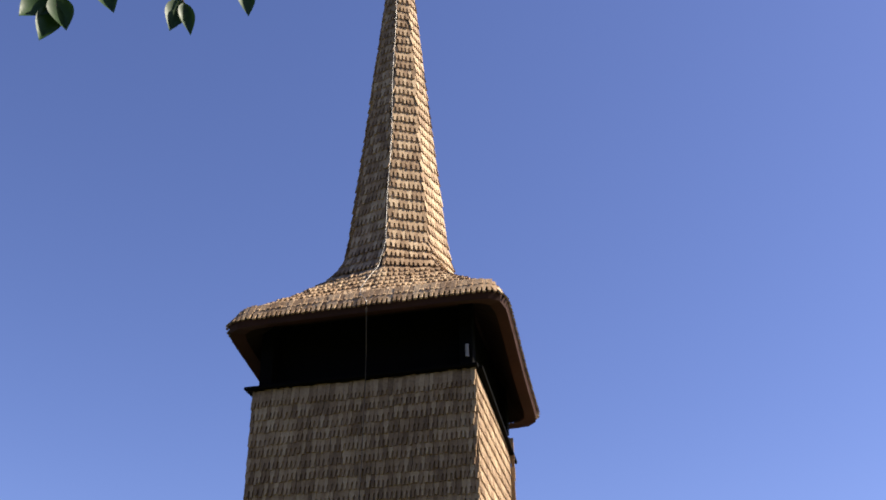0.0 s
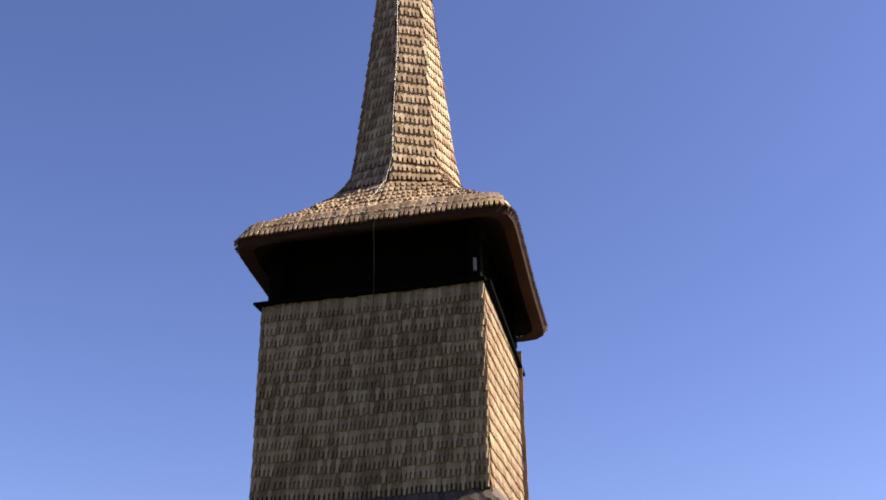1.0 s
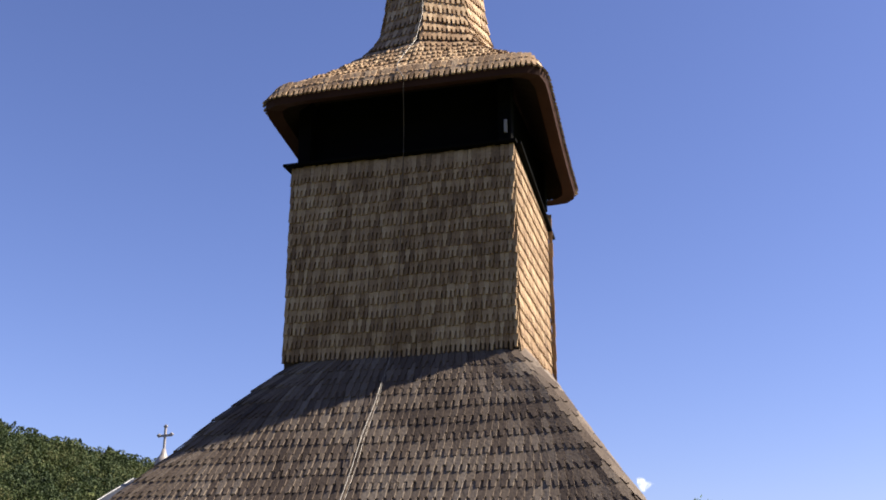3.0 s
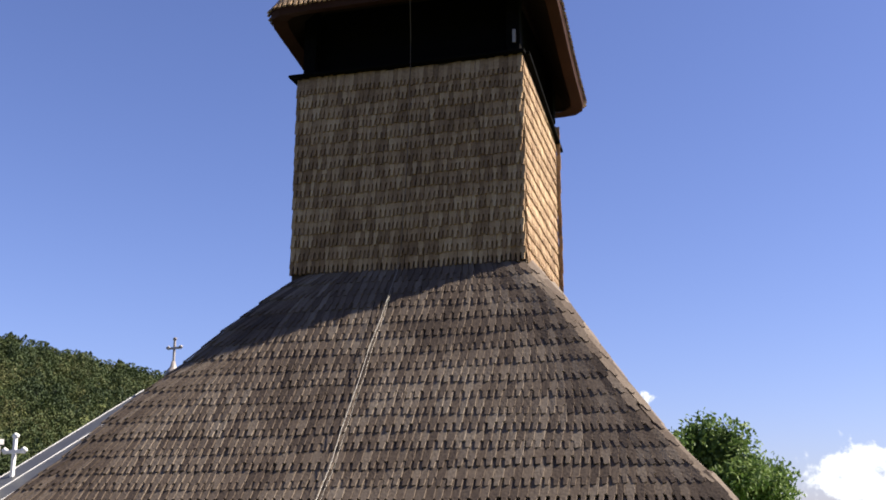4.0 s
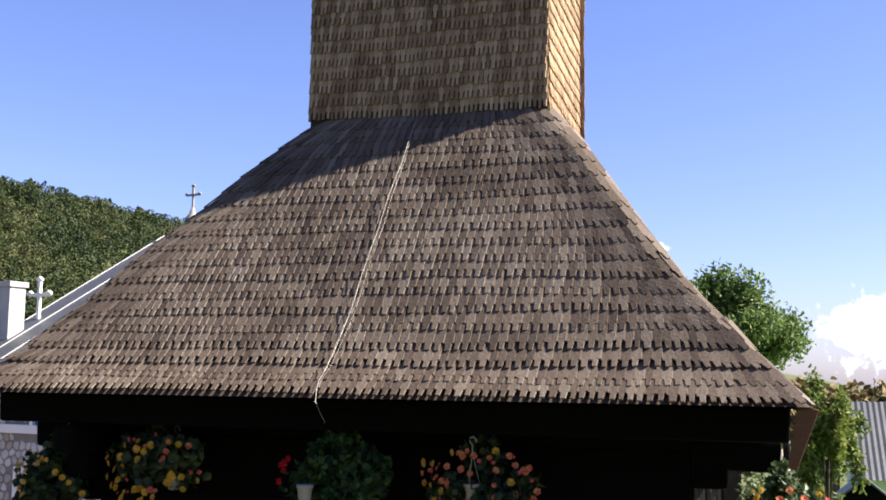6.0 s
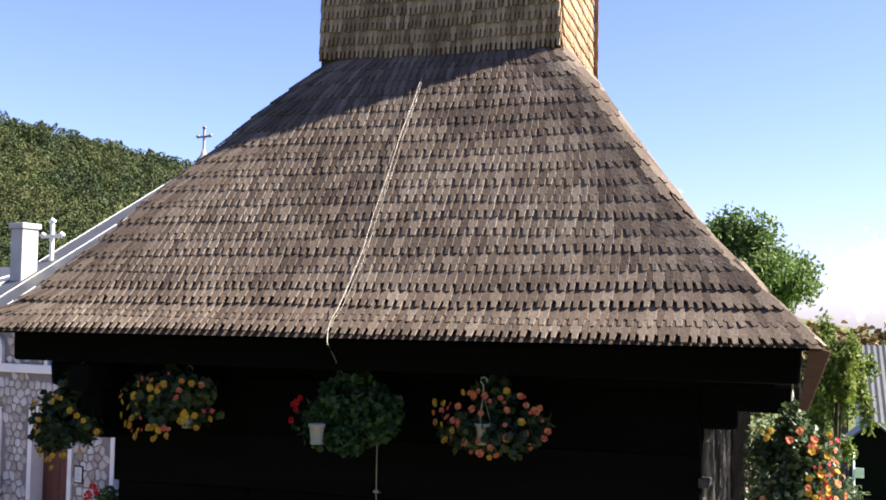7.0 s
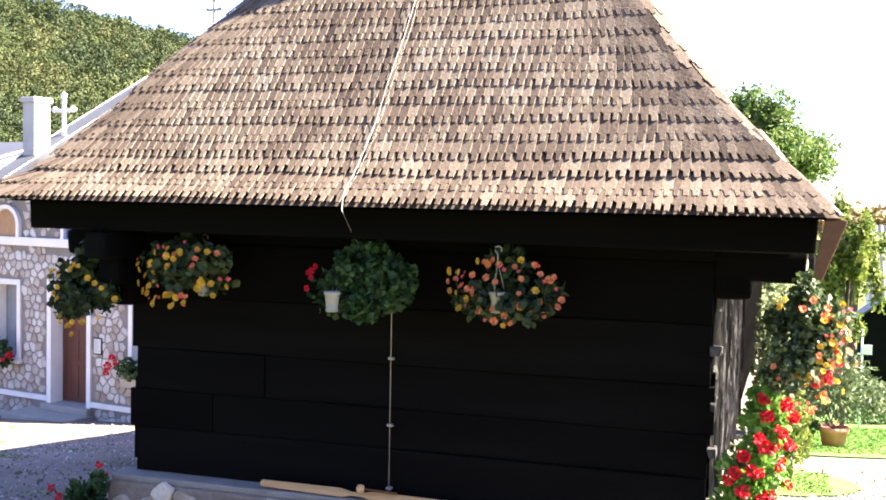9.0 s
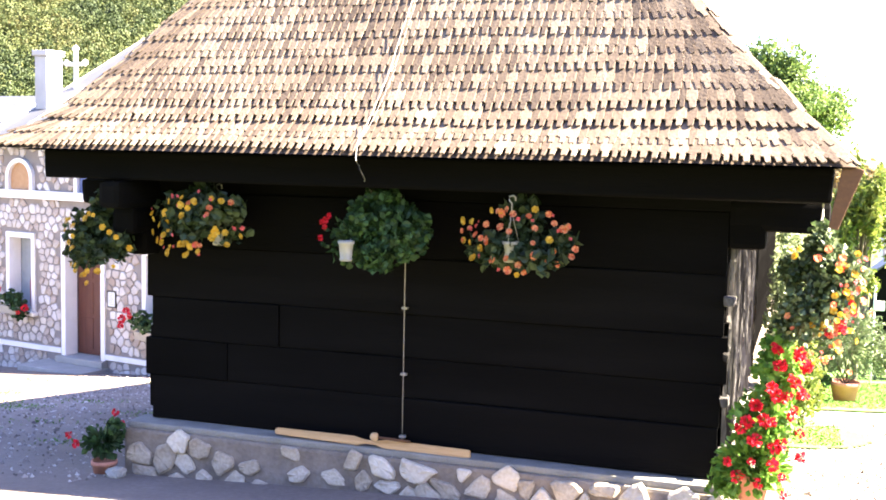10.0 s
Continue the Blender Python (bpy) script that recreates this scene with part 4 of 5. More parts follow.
bpy.data.objects["geranium"].location.z = 0.435
potted_plant("shrub", "low bright green shrub at the corner of the footing", (0.02, 8.05, 0.02), 0.15, 0.16,
             [((0, 0, 0.26), (0.27, 0.22, 0.17), 0.6), ((0.2, 0.05, 0.22), (0.2, 0.2, 0.14), 0.4)], LEAF_BRIGHT, 700, (0.03, 0.06), [], 22, category="shrub")
potted_plant("geranium", "small potted geranium with dark red flowers on gravel", (-5.93, 8.22, -0.12), 0.11, 0.2,
             [((-0.02, 0, 0.36), (0.2, 0.16, 0.15), 0.7), ((0.12, 0.0, 0.5), (0.09, 0.1, 0.1), 0.3)], LEAF_GERANIUM, 320, (0.05, 0.09), [(-0.30, -0.1, 0.42, 0.07), (-0.2, -0.14, 0.36, 0.075), (0.15, -0.05, 0.66, 0.07), (0.18, 0.02, 0.55, 0.05)], 23)
for ob in (potted_plant("oleander", "bushy pale oleander in a large terracotta pot on grass", (0.80, 22.5, terrain(0.80, 22.5) + 0.03), 0.28, 0.40,
                        [((0, 0, 1.10), (0.74, 0.6, 0.65), 0.7), ((0.3, 0, 1.5), (0.44, 0.44, 0.44), 0.15), ((-0.35, 0, 1.3), (0.4, 0.44, 0.44), 0.15), ((-0.85, 0.1, 0.95), (0.5, 0.4, 0.6), 0.3), ((0.75, 0.1, 0.95), (0.45, 0.4, 0.5), 0.25)], LEAF_OLEANDER, 1700, (0.09, 0.17), [], 24, stems=14, width=0.22),
           potted_plant("house_plant", "small dark potted plant on grass", (0.23, 22.3, terrain(0.23, 22.3) + 0.03), 0.14, 0.22, [((0, 0, 0.4), (0.32, 0.3, 0.2), 1.0)], LEAF_GERANIUM, 240, (0.08, 0.14), [], 25, BLACK_FRAME)):
    pass

def bush(label, at, radii, leaf, n, size, seed):
    """A loose bush: thin stems from the ground and many small leaves in clumps."""
    t = thing("shrub", label, "shrub", at=at)
    rng = np.random.default_rng(seed)
    pts = []
    for k in range(14):
        c = cloud_of(rng, 1, (0, 0, radii[2]), np.asarray(radii) * 0.75, 0.3)[0]
        tube("stem", [(0, 0, -0.05), (c[0] * 0.4, c[1] * 0.4, c[2] * 0.5), tuple(c)], 0.01, BARK, t, sides=5, taper=0.4)
        pts.append(cloud_of(rng, n // 14, c, np.asarray(radii) * 0.45, 0.1))
    pts = np.concatenate(pts)
    pts[:, 2] = np.maximum(pts[:, 2], 0.03)
    part("foliage", leaf_mesh("foliage", pts, rng.uniform(*size, len(pts)), leaf, seed, 0.5), parent=t)


bush("pale green leafy bush beside the log wall", (-0.25, 12.6, terrain(-0.25, 12.6)), (0.23, 0.5, 1.5), LEAF_OLEANDER, 3200, (0.05, 0.10), 26)
bush("loose green bush at the edge of the gravel", (0.0, 15.2, terrain(0.0, 15.2)), (0.42, 0.5, 0.75), LEAF_YELLOW, 1500, (0.06, 0.11), 27)

# loose pebbles of the yard
rng = np.random.default_rng(33)
n = 9000
px_ = np.concatenate([rng.uniform(-15, -5.75, n * 2 // 3), rng.uniform(-0.2, 3.2, n // 3)])
py_ = np.concatenate([rng.uniform(7.6, 21, n * 2 // 3), rng.uniform(7.6, 17.3, n // 3)])
size = rng.uniform(0.008, 0.028, len(px_)) * (1 + (rng.random(len(px_)) > 0.96))
base = np.array([[1, 0, 0], [0, 1, 0], [-1, 0, 0], [0, -1, 0], [0, 0, 0.8], [0, 0, -0.8]])
jit = base[None] * rng.uniform(0.6, 1.3, (len(px_), 6, 1)) * size[:, None, None]
gz_ = np.array([terrain(x, y) for x, y in zip(px_, py_)]) + 0.014
vs = (jit + np.stack([px_, py_, gz_], 1)[:, None]).reshape(-1, 3)
tri = np.array([[0, 1, 4], [1, 2, 4], [2, 3, 4], [3, 0, 4], [1, 0, 5], [2, 1, 5], [3, 2, 5], [0, 3, 5]])
fs = (np.arange(len(px_))[:, None, None] * 6 + tri[None]).reshape(-1, 3).tolist()
tagged(part("gravel", mesh_of("gravel", vs.tolist(), [tuple(f) for f in fs], PEBBLE)), "loose pale pebbles lying on the yard", "gravel", kind="stuff")

# ---- lightning conductor: from the spire over the roof to the wall
conductor = thing("lightning_conductor", "thin bright lightning wire running down spire and roof", "wire")


def on_roof(x, u, lift=0.06):
    return (x, EY0 + (TY0 - EY0) * u - lift * 0.75, table(u, PROFILE) + lift * 0.66)


def on_spire(z, a, lift=0.045):
    p = spire_point(z, a)
    c = Vector((CX, CY, p.z))
    return c + (p - c).normalized() * ((p - c).length + lift)


WIRE_ROOF = [(-3.16, 1.0), (-3.18, 0.867), (-3.19, 0.805), (-3.23, 0.69), (-3.24, 0.574), (-3.27, 0.427), (-3.27, 0.31), (-3.29, 0.219), (-3.30, 0.111), (-3.31, 0.045), (-3.29, 0.0)]
spire_line = [on_spire(z, radians(5.5) + 0.02 * math.sin(z * 3)) for z in np.arange(15.2, 9.25, -0.2)] + [on_spire(9.05, radians(2)), on_spire(8.8, radians(-3)), on_spire(8.62, radians(-3)), on_spire(8.45, radians(-1)), on_spire(8.34, radians(2)), on_spire(8.24, radians(4))]
last = spire_line[-1]
tube("wire", spire_line, 0.0035, WIRE, conductor, sides=6)
tube("wire", [last, (last.x, last.y - 0.02, 8.15), (-3.03, 9.55, 7.85), (-3.05, 9.61, 7.5), (-3.07, 9.61, 6.6), (-3.12, 9.6, 5.7), (-3.15, 9.58, 5.52)], 0.004, DULL_WIRE, conductor, sides=6)
line = [on_roof(x, u) for x, u in WIRE_ROOF]
tube("wire", line + [(-3.28, 7.64, 2.83), (-3.27, 7.72, 2.74), (-3.33, 7.95, 2.67), (-3.40, 8.05, 2.63)], 0.003, WIRE, conductor, sides=6)
tube("wire", [on_roof(x + 0.035 * math.sin(3.1 * k / 10), u, 0.05) for k, (x, u) in enumerate(WIRE_ROOF)], 0.0014, WIRE, conductor, sides=5)
tube("wire", [(-3.20, 8.40, 2.55), (-3.17, 8.455, 2.35), (-3.17, 8.462, 0.43)], 0.005, WIRE, conductor, sides=6)
tube("wire", [(-3.17, 8.47, 0.44), (-3.2, 8.34, 0.40), (-3.22, 8.29, 0.33), (-3.27, 8.285, 0.08)], 0.006, WIRE, conductor, sides=6)
for z in (2.15, 1.606, 1.05, 0.52):
    box("clip", (-3.195, 8.45, z - 0.011), (-3.145, 8.495, z + 0.011), WIRE, conductor, 0.005)

# ---- wooden sounding board with its mallet, lying on the ledge
toaca = thing("sounding_board", "long pale wooden sounding board lying on the ledge", "wooden board", at=(-3.42, 8.36, 0.475))
outline = [(-0.87, -0.028), (-0.89, 0.0), (-0.87, 0.03), (-0.15, 0.038), (-0.05, 0.018), (0.05, 0.018), (0.15, 0.038), (0.87, 0.036), (0.88, -0.02), (0.86, -0.032), (0.12, -0.036), (0.05, -0.016), (-0.05, -0.016), (-0.12, -0.036)]
prism("plank", outline, 0.035, PALE_WOOD, toaca, Matrix.Translation((0, 0, 0)) @ pose(0, 0, 0, -20, 0.6, 0), 0.006)
toaca.location.z = 0.472
mallet = thing("mallet", "small turned wooden mallet on the sounding board", "mallet", at=(-3.36, 8.31, 0.535))
lathe("head", [(0.0, -0.038), (0.022, -0.034), (0.034, -0.015), (0.036, 0.01), (0.026, 0.032), (0.0, 0.038)], PALE_WOOD, mallet, sides=14)
tube("handle", [(0.02, 0.0, 0.0), (0.15, 0.03, -0.012), (0.30, 0.05, -0.022)], 0.011, BROWN_WOOD, mallet)

# crumpled white cloth bag on the gravel by the footing
bag = part("plastic_bag", mesh_of("plastic_bag", [], [], WHITE_PLASTIC))
bm = bmesh.new()
bmesh.ops.create_icosphere(bm, subdivisions=3, radius=0.08)
for v in bm.verts:
    v.co *= 1 + 0.35 * noise.noise(v.co * 22)
    v.co.z = max(-0.045, v.co.z * 0.75)
    v.co.x *= 1.35 if v.co.x < 0 else 0.9
bmesh.ops.translate(bm, vec=(-5.66, 8.04, terrain(-5.66, 8.04) + 0.045), verts=bm.verts)
bm.to_mesh(bag.data)
bm.free()
tagged(bag, "small crumpled white plastic bag on the gravel", "bag")

# ---- stone church on the far side of the yard
stone_church = thing("stone_church", "rubble-faced church with white trim and sheet metal roof", "church", at=(-16.12, 21.66, 0))
stone_church.rotation_euler = (0, 0, radians(-10.7))
U0, U1, DEPTH, EAVE = -9.0, 4.6, 9.0, 3.05
openings = [(-0.70, 0.69, -2.12, 0.78), (-2.62, -1.65, -1.18, 0.74), (1.90, 2.85, -1.40, 0.56)]
body = part("wall", mesh_of("wall", [], [], FACADE_MORTAR), parent=stone_church, label="wall faced with irregular pale stones")
bm = bmesh.new()
xs = sorted({U0, U1} | {v for o in openings for v in o[:2]})
zs_ = sorted({-4.6, EAVE} | {v for o in openings for v in o[2:]})
for x0, x1 in zip(xs, xs[1:]):
    for z0, z1 in zip(zs_, zs_[1:]):
        cx_, cz_ = (x0 + x1) / 2, (z0 + z1) / 2
        hole = any(a < cx_ < b and c < cz_ < d for a, b, c, d in openings)
        add_box(bm, (x0, 0.42 if hole else 0.0, z0), (x1, 0.6, z1))
add_box(bm, (U0, 0.6, -4.6), (U0 + 0.5, DEPTH, EAVE))
add_box(bm, (U1 - 0.5, 0.6, -4.6), (U1, DEPTH, EAVE))
add_box(bm, (U0 + 0.5, DEPTH - 0.5, -4.6), (U1 - 0.5, DEPTH, EAVE))
bm.to_mesh(body.data)
bm.free()


def niche(x0, x1, z0, z1, mat, name, trim=0.10):
    """A framed opening: white jambs and head set proud of the wall, a sill, and a painted back."""
    w = part(name, mesh_of(name, [], [], mat), parent=stone_church)
    bm = bmesh.new()
    add_box(bm, (x0, 0.32, z0), (x1, 0.40, z1), 0.01)
    bm.to_mesh(w.data)
    bm.free()
    for lo, hi in (((x0 - 0.02, -0.05, z0), (x0 + trim, 0.31, z1)), ((x1 - trim, -0.05, z0), (x1 + 0.02, 0.31, z1)), ((x0 - 0.02, -0.052, z1 - trim), (x1 + 0.02, 0.312, z1 + 0.03))):
        box("window_frame", lo, hi, WHITE_TRIM, w, 0.012)
    return w


w = niche(-2.62, -1.65, -1.18, 0.74, GLASS_DARK, "window")
box("window_sill", (-2.70, -0.14, -1.25), (-1.58, 0.32, -1.16), WHITE_TRIM, w, 0.012)
prism("painted_panel", [(-0.22, 0), (0.22, 0), (0.24, 0.6), (0.13, 1.0), (0.12, 1.3), (0.0, 1.45), (-0.12, 1.3), (-0.13, 1.0), (-0.24, 0.6)], 0.03, NICHE_RED, w, Matrix.Translation((-1.95, 0.28, -1.1)), 0.006, "faded red painted panel in the recess")
w2 = niche(1.90, 2.85, -1.40, 0.56, GLASS_DARK, "window")
box("window_sill", (1.84, -0.14, -1.47), (2.92, 0.32, -1.38), WHITE_TRIM, w2, 0.012)
door = part("door", mesh_of("door", [], [], DOOR_WOOD), parent=stone_church, label="red-brown wooden church door, closed")
bm = bmesh.new()
add_box(bm, (-0.56, 0.34, -2.08), (0.56, 0.40, 0.70), 0.01)
bm.to_mesh(door.data)
bm.free()
for x0, x1 in ((-0.48, -0.06), (0.06, 0.48)):
    for z0, z1 in ((-1.95, -1.2), (-1.1, -0.35), (-0.25, 0.55)):
        box("panel", (x0, 0.325, z0), (x1, 0.345, z1), DOOR_WOOD, door, 0.008)
for lo, hi in (((-0.72, -0.05, -2.14), (-0.58, 0.33, 0.80)), ((0.58, -0.05, -2.14), (0.71, 0.33, 0.80)), ((-0.72, -0.052, 0.70), (0.71, 0.332, 0.84))):
    box("door_frame", lo, hi, WHITE_TRIM, door, 0.012)
box("door_handle", (0.42, 0.29, -1.05), (0.45, 0.33, -0.90), CROSS_GREY, door, 0.006)
for lo, hi in (((-0.78, -0.20, -2.26), (0.76, 0.42, -2.10)), ((-1.30, -0.85, -2.62), (0.80, 0.02, -2.26))):
    box("step", lo, hi, CONCRETE, stone_church, 0.02, "worn grey concrete step", jitter=0.012)
for x0, x1 in ((U0, -0.73), (0.72, U1)):
    box("base_trim", (x0, -0.06, -2.06), (x1, 0.01, -1.94), WHITE_TRIM, stone_church, 0.01)
box("band", (U0, -0.10, 1.60), (U1, 0.01, 1.80), WHITE_TRIM, stone_church, 0.015, "white plaster band across the facade")
for c, mat in ((-6.8, NICHE_OCHRE), (-4.45, NICHE_BLUE), (-2.10, NICHE_OCHRE), (0.25, NICHE_BLUE), (2.6, NICHE_OCHRE)):
    ang = np.linspace(0, math.pi, 15)
    ring = [(0.47 * math.cos(a), 0.30 + 0.47 * math.sin(a)) for a in ang]
    hole = [(0.37 * math.cos(a), 0.30 + 0.37 * math.sin(a)) for a in ang[::-1]]
    arch = prism("arch", [(0.47, 0)] + ring + [(-0.47, 0), (-0.37, 0)] + hole + [(0.37, 0)], 0.12, WHITE_TRIM, stone_church, Matrix.Translation((c, -0.10, 1.80)), 0.0, "white plaster arch")
    prism("painted_panel", [(0.36, 0)] + [(0.36 * math.cos(a), 0.30 + 0.36 * math.sin(a)) for a in ang] + [(-0.36, 0)], 0.02, mat, arch, Matrix.Translation((c, -0.02, 1.80)))
notice = box("notice", (0.80, -0.05, -0.82), (1.08, -0.01, -0.42), BLACK_FRAME, stone_church, 0.006, "black framed notice on the wall")
box("paper", (0.835, -0.056, -0.785), (1.045, -0.048, -0.455), PAPER, notice, 0.001)
for k in range(7):
    box("print", (0.86, -0.0585, -0.50 - 0.04 * k), (1.02 - 0.02 * (k % 3), -0.0565, -0.488 - 0.04 * k), CROSS_GREY, notice, 0.0)

rnd = random.Random(9)
near_stones, far_v, far_f = 0, [], []
for q, (mid, poly) in enumerate(cells(6.4, 6.0, 0.205, 77, 0.95, 0.89)):
    x, z = -3.9 + mid.x, -2.95 + mid.y
    if any(a - 0.12 < x < b + 0.12 and c - 0.12 < z < d + 0.14 for a, b, c, d in openings) or 1.52 < z < 1.9 or -2.14 < z < -1.86 or (z < -2.05 and -1.2 < x < 0.8) or x > 2.5:
        continue
    if z > 1.8 and any(abs(x - c) < 0.58 and z < 2.7 for c in (-4.45, -2.10, 0.25, 2.6)):
        continue
    me = stone_mesh("stone", mid, poly, 0.03 if z > -2 else 0.02, RUBBLE, q)
    if near_stones < 300 and z < 2.4:
        ob = part("stone", me, parent=body)
        ob.matrix_local = pose(x, 0.0, z)
        near_stones += 1
    else:
        o = len(far_v)
        far_v += [(v.co.x + x, v.co.y, v.co.z + z) for v in me.vertices]
        far_f += [tuple(i + o for i in p.vertices) for p in me.polygons]
        bpy.data.meshes.remove(me)
if far_v:
    tagged(part("rubble", mesh_of("rubble", far_v, far_f, RUBBLE), parent=body), kind="stuff")

# metal roof: a front slope with standing seams, its verge, a lower roof beside it
ridge_z = EAVE + 0.553 * 7.4
roof_m = part("metal_roof", mesh_of("metal_roof", [(-2.8, -0.4, EAVE), (U1 + 0.4, -0.4, EAVE), (U1 + 0.4, 7.0, ridge_z), (-2.8, 7.0, ridge_z), (-2.8, -0.4, EAVE - 0.12), (U1 + 0.4, -0.4, EAVE - 0.12), (U1 + 0.4, 7.0, ridge_z - 0.12), (-2.8, 7.0, ridge_z - 0.12), (-2.8, 14.4, EAVE), (U1 + 0.4, 14.4, EAVE)],
              [(0, 1, 2, 3), (0, 4, 5, 1), (1, 5, 6, 2), (3, 7, 4, 0), (3, 2, 9, 8)], METAL_ROOF), parent=stone_church, label="grey sheet metal roof with pale standing seams")
slope_l = math.hypot(7.4, 7.4 * 0.553)
for x in (-2.78, -2.1, -1.45, -0.8, -0.15, 0.5, 1.15, 1.8, 2.45, 3.1):
    ob = box("seam", (-0.012, 0, 0), (0.012, slope_l, 0.016), SEAM, roof_m, 0.005)
    ob.matrix_local = pose(x, -0.4, EAVE + 0.002, math.degrees(math.atan(0.553)), 0, 0)
low = part("lower_roof", mesh_of("lower_roof", [(U0 - 0.4, -0.5, 2.95), (-2.85, -0.5, 2.95), (-2.85, 4.5, 4.35), (U0 - 0.4, 4.5, 4.35), (U0 - 0.4, -0.5, 2.83), (-2.85, -0.5, 2.83), (-2.85, 4.5, 4.23), (U0 - 0.4, 4.5, 4.23)], [(0, 1, 2, 3), (0, 4, 5, 1), (1, 5, 6, 2), (2, 6, 7, 3)], METAL_ROOF), parent=stone_church, label="low sheet metal roof with a bluish sheen")
for x in (-3.4, -4.1, -4.8, -5.5):
    ob = box("seam", (-0.014, 0, 0), (0.014, math.hypot(5, 1.4), 0.035), SEAM, low, 0.006)
    ob.matrix_local = pose(x, -0.5, 2.952, math.degrees(math.atan(0.28)), 0, 0)
# white plaster made grey all round, the tone of the chimney's shaded face
chimney = part("chimney", mesh_of("chimney", [], [], SHADED_PLASTER), parent=stone_church, label="square white plastered chimney, greyed for its shaded side")
bm = bmesh.new()
add_box(bm, (-2.72, 0.95, 3.2), (-2.30, 1.45, 5.12), 0.02)
add_box(bm, (-2.77, 0.90, 5.12), (-2.25, 1.50, 5.26), 0.02)
bm.to_mesh(chimney.data)
bm.free()


def cross(parent, at, size, mat, label, lobes=True):
    """A cross with trefoil ends: upright, arms and round knobs, one part."""
    bm = bmesh.new()
    t = 0.042 * size
    add_box(bm, (-t, -t * 0.8, 0), (t, t * 0.8, size), t * 0.3)
    add_box(bm, (-0.30 * size, -t * 0.78, 0.62 * size), (0.30 * size, t * 0.78, 0.62 * size + 2 * t), t * 0.3)
    knobs = [(0, size), (-0.30 * size, 0.675 * size), (0.30 * size, 0.675 * size)]
    for x, z in knobs:
        for dx, dz in ((0, 0), (0.07, 0.05), (-0.07, 0.05), (0.0, 0.09)) if lobes else ((0, 0),):
            bmesh.ops.create_icosphere(bm, subdivisions=2, radius=0.048 * size, matrix=Matrix.Translation((x + dx * size * 0.7, 0, z + (dz - 0.03) * size * 0.7)))
    bmesh.ops.translate(bm, vec=at, verts=bm.verts)
    return part("cross", bm, mat, parent, label)


cross(stone_church, (-2.42, 2.0, 4.25), 1.12, WHITE_TRIM, "white stone cross on the roof edge")
finial = lathe("finial", [(0.24, 0), (0.28, 0.1), (0.2, 0.22), (0.26, 0.34), (0.2, 0.5), (0.1, 0.62), (0.05, 0.8)], CROSS_GREY, stone_church, (-1.72, 7.0, ridge_z - 0.0), 14, "small metal onion under a cross")
cross(stone_church, (-1.72, 7.0, ridge_z + 0.67), 0.78, CROSS_GREY, "dark metal cross with trefoil ends")

planter = thing("flower_box", "green geranium with red blooms in a window box", "window box", at=(0, 0, 0))
planter.matrix_world = pose(-16.12, 21.66, 0, 0, 0, -10.7)
box("trough", (-2.5, -0.36, -1.20), (-1.75, -0.14, -1.02), WHITE_PLASTIC, planter, 0.015)
rng = np.random.default_rng(40)
pts = np.concatenate([cloud_of(rng, 240, (-2.12, -0.28, -0.86), (0.48, 0.24, 0.26), 0.2), cloud_of(rng, 120, (-1.8, -0.32, -1.12), (0.26, 0.18, 0.22), 0.2)])
part("foliage", leaf_mesh("foliage", pts, rng.uniform(0.08, 0.14, len(pts)), LEAF_GERANIUM, 41, 0.9), parent=planter)
for x, y, z, s in ((-2.5, -0.4, -0.62, 0.16), (-1.52, -0.45, -1.0, 0.2), (-1.68, -0.5, -1.12, 0.12), (-2.62, -0.4, -0.8, 0.12)):
    set_flower(planter, GERANIUM[0], (x, y, z), s, (0, -1, 0.2))
planter2 = thing("flower_box", "window box with pink and white blooms", "window box")
planter2.matrix_world = pose(-16.12, 21.66, 0, 0, 0, -10.7)
box("trough", (1.95, -0.36, -1.42), (2.8, -0.14, -1.22), WHITE_PLASTIC, planter2, 0.015)
pts = cloud_of(rng, 200, (2.2, -0.3, -1.0), (0.42, 0.22, 0.26), 0.2)
part("foliage", leaf_mesh("foliage", pts, rng.uniform(0.08, 0.14, len(pts)), LEAF_GERANIUM, 42, 0.9), parent=planter2)
for x, y, z, s in ((1.72, -0.5, -0.95, 0.2), (1.85, -0.5, -0.75, 0.16), (1.66, -0.48, -1.12, 0.14), (2.0, -0.55, -0.85, 0.14)):
    set_flower(planter2, GERANIUM[1], (x, y, z), s, (0, -1, 0.2))

# weeds in the gravel yard
rng = np.random.default_rng(50)
pts = []
for _ in range(46):
    cx_, cy_ = rng.uniform(-16, -6.3), rng.uniform(9.5, 21)
    k = int(rng.integers(40, 120))
    pts.append(np.stack([cx_ + rng.normal(0, 0.28, k), cy_ + rng.normal(0, 0.2, k), np.zeros(k)], 1))
pts = np.concatenate(pts)
pts[:, 2] = [terrain(x, y) + 0.02 for x, y in pts[:, :2]]
tagged(part("weeds", leaf_mesh("weeds", pts, rng.uniform(0.025, 0.06, len(pts)), GRASS, 51, 0.4)), "low green weeds scattered in the gravel", "weeds", kind="stuff")
rng = np.random.default_rng(52)
pts = np.stack([rng.uniform(-1.3, 2.6, 14000), rng.uniform(13.8, 30, 14000), np.zeros(14000)], 1)
pts = pts[((pts[:, 1] < 16.5) & (pts[:, 0] < 0.5)) | (pts[:, 1] > 20.6)]
pts[:, 2] = [terrain(x, y) + 0.05 for x, y in pts[:, :2]]
tagged(part("grass", leaf_mesh("grass", pts, rng.uniform(0.05, 0.10, len(pts)), GRASS, 53, 0.25)), "short green grass blades on the lawn", "grass", kind="stuff")


